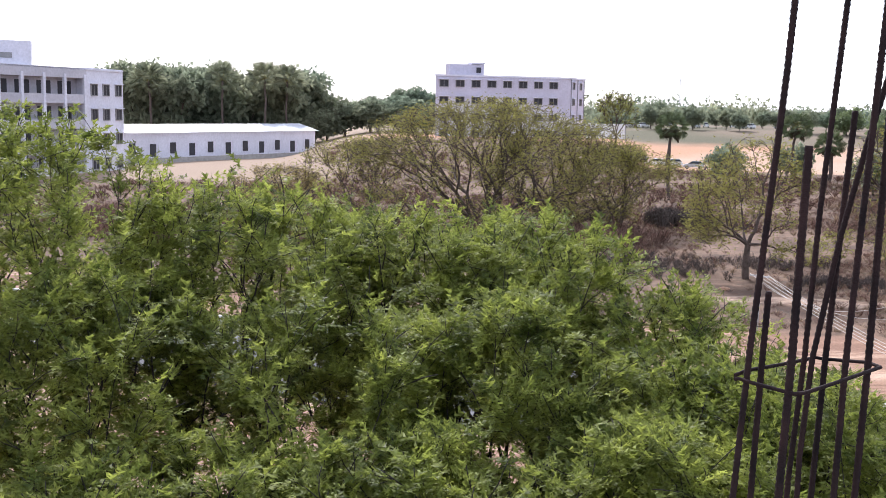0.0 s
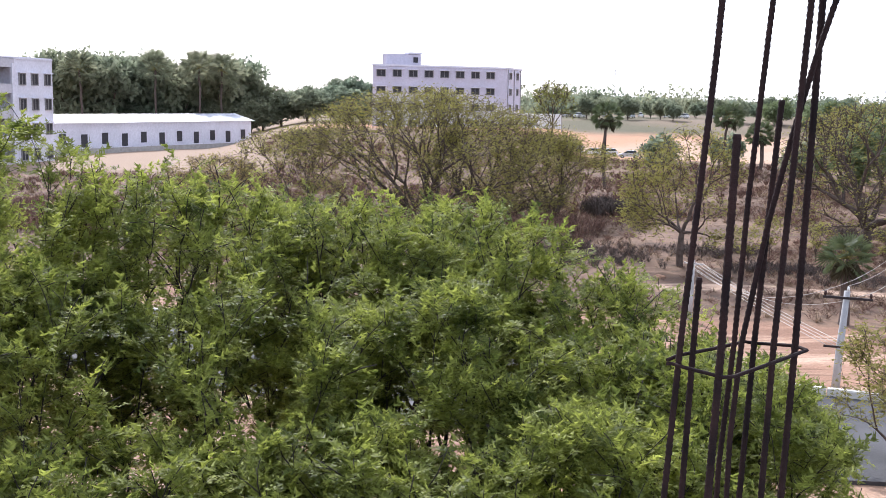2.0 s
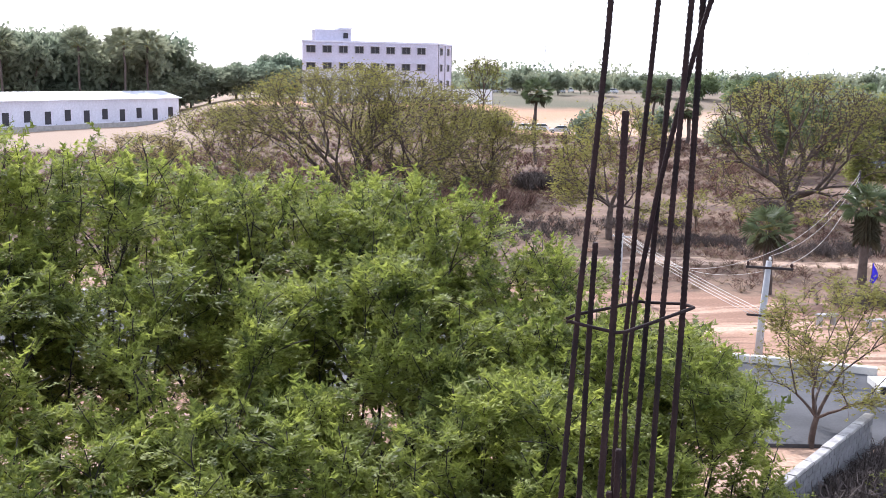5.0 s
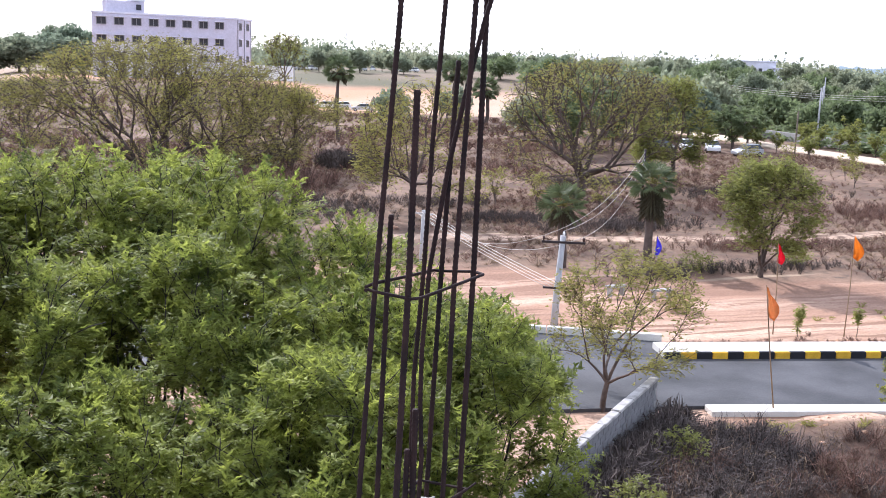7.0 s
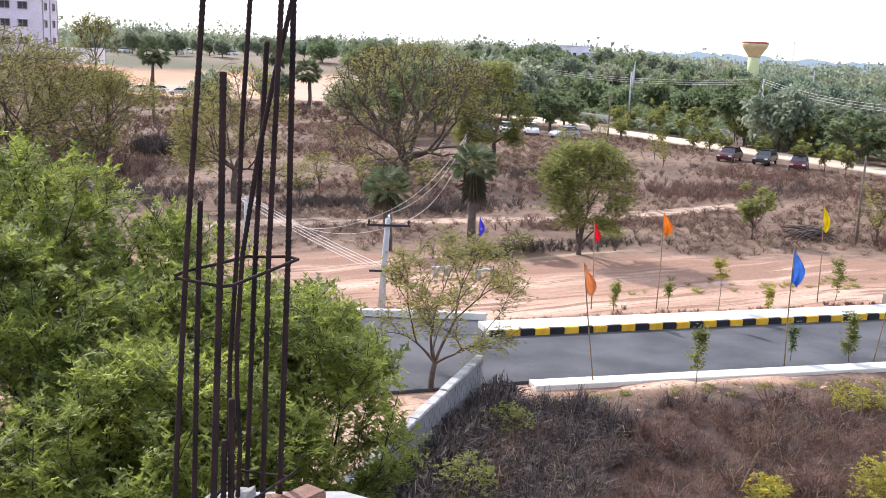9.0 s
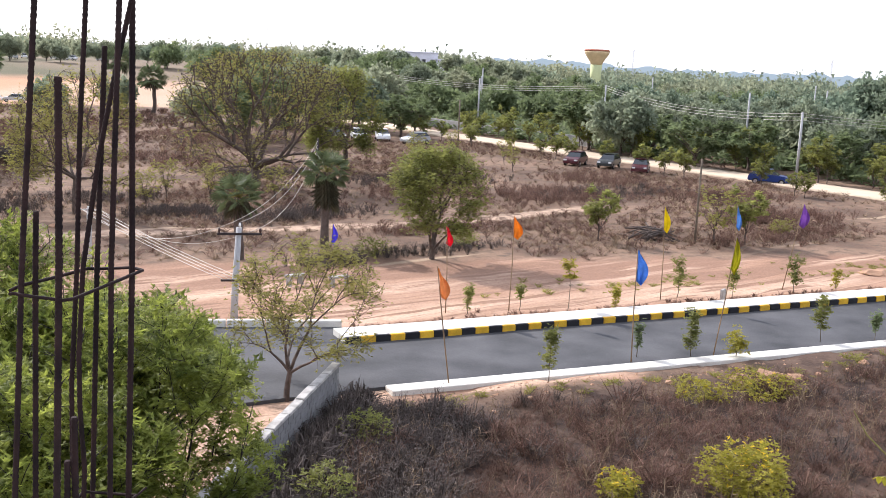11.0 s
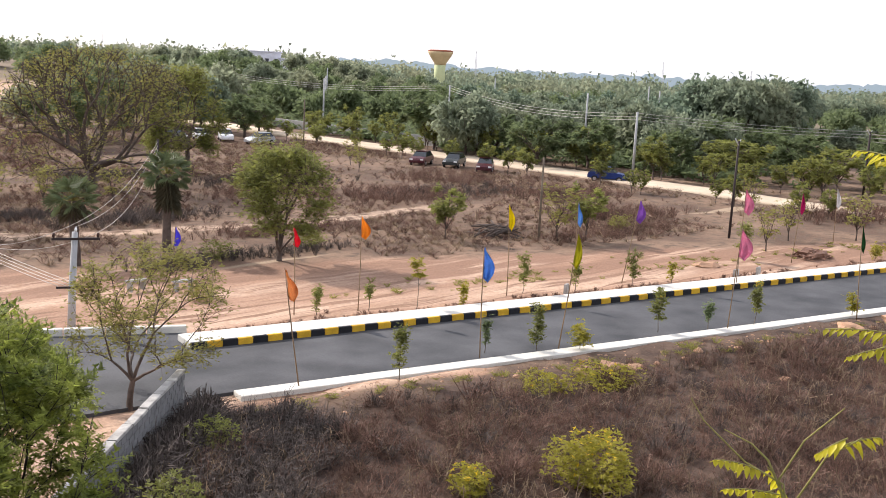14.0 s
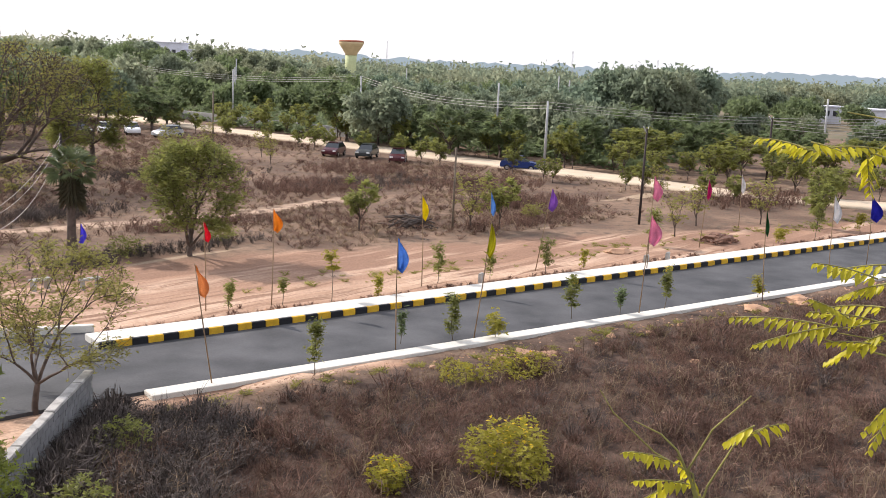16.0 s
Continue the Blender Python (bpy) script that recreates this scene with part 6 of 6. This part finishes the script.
bush(29.8, 46.3, 1.1, 1.0, "green_leaf", 9, "dark green bush at the edge of the scrub", 0, 450)
bush(59.0, 41.5, 0.9, 1.1, "olive_leaf", 10, "dusty bush beside the post", 0, 400)

# heap of cut branches
heap = thing("branch_heap", "dark heap of cut dead branches", "branch heap", "", footing(48.9, 44.0))
for i in range(46):
    a, r = g.uniform(0, 6.3), g.uniform(0.2, 2.0)
    p = Vector((r * math.cos(a), r * 0.6 * math.sin(a), g.uniform(0.0, 1.0) * (1 - r / 2.6)))
    w = Vector((g.normal(), g.normal(), g.normal() * 0.3)).normalized() * g.uniform(0.6, 1.3)
    part("branch", rod([p - w, p + Vector((0, 0, 0.1)), p + w], [0.05, 0.04, 0.015], 5), M["dark_brush"], heap)

# slabs, stones, bricks, mounds
def stone(name, label, category, x, y, r, mat, seed, group="", squash=0.6, z=None):
    ob = part(name, lump(r, seed, squash), mat)
    ob.matrix_basis = pose(x, y, (float(ground_z(x, y)) if z is None else z) + r * squash * 0.4, 0, 0, seed * 50)
    return tagged(ob, label, category, group)


for i, (x, y, tn) in enumerate([(22.6, 41.6, 10), (24.4, 40.6, -5)]):
    sl = thing("stone_bench", "white concrete slab bench on the dirt", "bench", "slab benches", footing(x, y, tn))
    part("seat", box((1.0, 0.4, 0.09), pose(0, 0, 0.42), 0.02), M["lime"], sl)
    for px in (-0.35, 0.35):
        part("support", box((0.1, 0.3, 0.5), pose(px, 0, -0.06)), M["concrete"], sl)
for i in range(26):
    s, w = 13.5 + i * 1.45 + g.uniform(-0.6, 0.6), 27.6 - (i * 1.45) * 0.0316 - abs(g.normal(0, 0.5))
    px, py = at_road(s, w)
    stone("verge_stone", "reddish broken stone on the verge", "stone", px, py, g.uniform(0.06, 0.17), M["rubble"], i, "verge stones")
for i, (x, y, r) in enumerate([(29.5, 21.5, 0.4), (30.6, 21.2, 0.5), (31.4, 20.6, 0.35), (44.5, 18.5, 0.5), (48.0, 17.8, 0.7), (17.4, 61.6, 0.35), (34.4, 16.3, 0.2)]):
    stone("boulder", "pale earthy boulder among dead brush", "stone", x, y, r, M["rubble"], 40 + i, "boulders", 0.38)
for i in range(90):
    a, r = g.uniform(0, 6.3), 1.5 * math.sqrt(g.random())
    bk = part("brick", box((0.23, 0.11, 0.075), None, 0.006), M["brick"])
    bk.matrix_basis = pose(61.5 + r * math.cos(a), 28.6 + 0.7 * r * math.sin(a), 0.03 + 0.55 * (1 - r / 1.6), g.uniform(-20, 20), g.uniform(-20, 20), g.uniform(0, 180))
    tagged(bk, "broken red brick in a dumped heap", "brick", "brick heap")
stone("earth_mound", "heap of dumped reddish earth and brick", "mound", 61.5, 28.6, 0.9, M["brick"], 3, "", 0.42)
stone("earth_mound", "low heap of pale earth on the verge", "mound", 52.5, 30.6, 0.8, M["rubble"], 5, "", 0.25)
for i in range(34):
    p = wa + wd * (3.0 + 7.5 * g.random()) - wn_ * (0.4 + 0.8 * g.random())
    bk = part("brick", box((0.23, 0.11, 0.075), None, 0.006), M["brick"])
    bk.matrix_basis = pose(p[0], p[1], float(ground_z(*p)) - 0.01, g.uniform(-8, 8), g.uniform(-8, 8), g.uniform(0, 180))
    tagged(bk, "red brick dumped behind the compound wall", "brick", "bricks by the wall")
for i, (s, w) in enumerate([(44.5, 37.0), (46.2, 36.9), (32.8, 37.4)]):
    px, py = at_road(s, w)
    mk = part("marker_stone", box((0.42, 0.16, 0.5), None, 0.03), M["lime"])
    mk.matrix_basis = pose(px, py, float(ground_z(px, py)) - 0.03, 0, 0, 10 * i)
    tagged(mk, "small pale plot marker stone", "marker", "plot markers")
log = part("fallen_log", rod([(0, 0, 0.12), (0.5, 0.1, 0.16), (1.2, 0.1, 0.1)], [0.09, 0.08, 0.06], 8), M["pale_bark"])
log.matrix_basis = footing(13.4, 18.9, -30)
tagged(log, "pale fallen length of trunk in the brush", "log")
# dirt lane past the parked cars
lane_pts = [(92.0, 150), (90.2, 128), (89.3, 98), (89.2, 79), (88.4, 62), (88.2, 51), (86.8, 40), (90, 30), (100, 12), (118, -12)]
bm = bmesh.new()
rows = []
for i, (x, y) in enumerate(lane_pts):
    a, b = np.array(lane_pts[max(i - 1, 0)]), np.array(lane_pts[min(i + 1, len(lane_pts) - 1)])
    t = (b - a) / np.linalg.norm(b - a)
    nrm = np.array((-t[1], t[0])) * 2.7
    rows.append([bm.verts.new((x + nrm[0] * k, y + nrm[1] * k, 0.17 + 0.04 * (1 - k * k))) for k in (-1, -0.5, 0, 0.5, 1)])
for r0_, r1_ in zip(rows, rows[1:]):
    for a, b, c, d in zip(r0_, r0_[1:], r1_[1:], r1_):
        bm.faces.new((a, b, c, d)).smooth = True
bmesh.ops.recalc_face_normals(bm, faces=bm.faces)
bmesh.ops.solidify(bm, geom=bm.faces[:], thickness=0.3)
lane_mat = material("lane_dirt", (0.62, 0.5, 0.37), 0.95, dark=0.8, scale=0.4, fine=5, bump=0.5)
tagged(part("lane", bm, lane_mat), "pale dusty dirt lane past the parked cars", "lane", kind="structure")
lw = part("wall_lane", prism([(99.5, 140), (99.9, 140), (99.3, 88), (98.9, 88)], -0.2, 1.3), M["concrete"])
tagged(lw, "long low grey wall beyond the dirt lane", "wall", kind="structure")

# ---- near neem shoots beyond the slab ----
neem = thing("neem_tree", "young neem with bright yellow-green leaf sprays close by", "tree", "", pose(6.2, 0.3, 0))
lines = [(bent((0, 0, -0.3), (0.05, 0.05, 7.2), np.random.default_rng(8), 0.01, 8), np.linspace(0.14, 0.06, 8))]
SHOOTS = [
    [(0, 0, 6.4), (-1.2, 0.9, 7.9), (-1.8, 1.36, 8.55), (-1.81, 1.39, 8.71), (-1.89, 1.55, 8.79), (-1.99, 1.72, 8.96), (-2.02, 1.78, 9.06)],
    [(-1.8, 1.36, 8.55), (-1.82, 1.41, 8.73), (-1.78, 1.33, 8.93), (-1.72, 1.19, 9.11)],
    [(-1.5, 1.1, 8.2), (-1.79, 1.35, 8.55), (-1.78, 1.33, 8.66), (-1.74, 1.24, 8.87), (-1.71, 1.15, 8.95), (-1.69, 1.11, 8.99)],
    [(-1.8, 1.36, 8.6), (-1.84, 1.46, 8.81), (-1.88, 1.53, 8.88), (-1.94, 1.64, 8.93)],
    [(0, 0, 7.0), (-1.1, 0.3, 9.1), (-1.52, 0.59, 9.41), (-1.55, 0.7, 9.43), (-1.61, 0.89, 9.44)],
    [(-1.1, 0.3, 9.1), (-1.52, 0.61, 9.55), (-1.56, 0.73, 9.51), (-1.6, 0.87, 9.46)],
    [(0, 0, 7.1), (-1.2, 0.35, 9.4), (-1.53, 0.62, 9.69), (-1.56, 0.75, 9.7)],
    [(0, 0, 7.1), (-1.2, 0.35, 9.8), (-1.54, 0.67, 10.16), (-1.59, 0.84, 10.21), (-1.64, 0.99, 10.22)],
    [(-1.2, 0.35, 9.8), (-1.55, 0.7, 10.4), (-1.58, 0.8, 10.35), (-1.63, 0.94, 10.37)],
    [(-1.1, 0.3, 9.1), (-1.51, 0.57, 9.17), (-1.53, 0.64, 9.2)],
    [(-1.1, 0.3, 9.1), (-1.53, 0.63, 9.36), (-1.59, 0.84, 9.39), (-1.64, 0.97, 9.41)],
]
for sh in SHOOTS:
    pts = np.array(sh)
    fine = np.concatenate([np.linspace(a, b, 4, endpoint=False) for a, b in zip(pts, pts[1:])] + [pts[-1:]])
    lines.append((fine, np.linspace(0.007, 0.0025, len(fine))))
attach("trunk", tubes("trunk", lines, 7), M["green_twig"], neem)


def neem_spray(base, way, n_pairs=7, length=0.42, seed=0):
    """A pinnate leaf: curved leaflets hanging in pairs from one stalk."""
    q = np.random.default_rng(900 + seed)
    way = np.array(way, float)
    way /= np.linalg.norm(way)
    side = np.cross((0, 0, 1.0), way)
    side /= np.linalg.norm(side)
    V, F = [], []
    stalk = [np.array(base) + way * length * k - np.array((0, 0, 0.16 * length * k * k)) for k in np.linspace(0, 1, 6)]
    for i in range(n_pairs):
        k = (i + 0.7) / n_pairs
        p = np.array(base) + way * length * k - np.array((0, 0, 0.16 * length * k * k))
        for sg in (-1, 1):
            ll = (0.085 - 0.04 * abs(2 * k - 0.7)) * q.uniform(0.8, 1.2)
            d = side * sg * q.uniform(0.45, 0.8) + way * q.uniform(0.25, 0.6) + np.array((0, 0, -0.55 + q.uniform(-0.25, 0.25)))
            d /= np.linalg.norm(d)
            u = np.cross(d, (0, 0, 1.0))
            u /= np.linalg.norm(u)
            nrm = np.cross(u, d)
            for j, (f, wd_) in enumerate(((0.0, 0.1), (0.3, 1.0), (0.65, 0.75), (1.0, 0.04))):
                c = p + d * ll * f + nrm * (-0.12 * ll * f * f)
                V += [c - u * 0.013 * wd_, c + nrm * -0.003, c + u * 0.013 * wd_]
                if j:
                    b = len(V) - 6
                    F += [(b, b + 1, b + 4, b + 3), (b + 1, b + 2, b + 5, b + 4)]
    return np.array(V), np.array(F), stalk


def spray_at(place, way, seed, pairs=7, length=0.42):
    V, F, stalk = neem_spray(place, way, pairs, length, seed)
    attach("leaf_spray", arrays("leaf_spray", V, F, True), M["neem_leaf"], neem)
    attach("leaf_stalk", tubes("leaf_stalk", [(stalk, np.linspace(0.004, 0.002, 6))], 5), M["green_twig"], neem)


SPRAYS = [  # root and tip of each leaf
    ((-1.69, 1.07, 10.21), (-1.67, 1.3, 10.24)), ((-1.7, 1.05, 10.24), (-1.67, 0.91, 10.2)), ((-1.64, 0.99, 10.22), (-1.6, 0.8, 10.23)), ((-1.55, 1.05, 10.19), (-1.62, 1.22, 10.2)),
    ((-1.57, 0.76, 9.69), (-1.75, 0.98, 9.75)), ((-1.48, 0.76, 9.74), (-1.53, 0.97, 9.68)), ((-1.64, 0.7, 9.69), (-1.61, 0.88, 9.6)),
    ((-1.65, 0.88, 9.47), (-1.87, 1.26, 9.48)), ((-1.65, 0.86, 9.48), (-1.9, 1.12, 9.39)), ((-1.63, 0.83, 9.51), (-1.84, 0.95, 9.62)), ((-1.48, 0.75, 9.49), (-1.62, 1.02, 9.51)),
    ((-1.58, 0.7, 9.47), (-1.53, 0.93, 9.29)), ((-1.4, 0.77, 9.54), (-1.41, 1.0, 9.5)), ((-1.56, 0.72, 9.41), (-1.68, 0.9, 9.41)),
    ((-1.53, 0.62, 9.22), (-1.6, 0.72, 9.05)), ((-1.53, 0.63, 9.19), (-1.64, 0.68, 9.0)), ((-1.57, 0.86, 10.2), (-1.5, 0.86, 10.05)), ((-1.55, 0.78, 10.26), (-1.48, 0.9, 10.13)),
    ((-1.86, 1.48, 8.76), (-2.1, 1.6, 8.84)), ((-1.82, 1.4, 8.66), (-2.06, 1.56, 8.7)), ((-1.84, 1.46, 8.78), (-1.69, 1.42, 8.58)), ((-1.82, 1.42, 8.68), (-1.94, 1.56, 8.57)), ((-1.78, 1.36, 8.6), (-1.69, 1.3, 8.52)),
    ((-1.72, 1.18, 8.94), (-1.62, 1.05, 9.0)), ((-1.72, 1.16, 8.98), (-1.78, 1.25, 8.9)), ((-1.5, 1.1, 8.25), (-1.65, 1.33, 8.55)), ((-1.5, 1.1, 8.25), (-1.71, 0.97, 8.66)), ((-1.5, 1.1, 8.2), (-2.3, 1.85, 8.6)),
]
for i, (p, q) in enumerate(SPRAYS):
    w = np.array(q) - np.array(p)
    size = float(np.linalg.norm(w))
    spray_at(p, w + np.array((0, 0, 0.16 * size)), i, max(7, int(size * 34)), size)

# ---- painted kerb, block by block ----
kerb = thing("kerb_painted", "yellow and black painted kerb stones along the road", "kerb", kind="structure")
kerb_mesh = {}
for nm in ("kerb_yellow", "kerb_black"):
    bm = box((0.592, 0.17, 0.47), None, 0.022)
    me = bpy.data.meshes.new("kerb_stone")
    bm.to_mesh(me)
    bm.free()
    me.materials.append(M[nm])
    kerb_mesh[nm] = me
turn_r = math.degrees(math.atan2(RD[1], RD[0]))
for k in range(160):
    px, py = at_road(13.3 + 0.6 * k, 34.93)
    ob = new("kerb_stone", kerb_mesh["kerb_yellow" if k % 2 else "kerb_black"])
    ob.parent = kerb
    ob.matrix_basis = pose(px, py, -0.2 + random.uniform(-0.006, 0.006), 0, 0, turn_r + random.uniform(-0.4, 0.4))
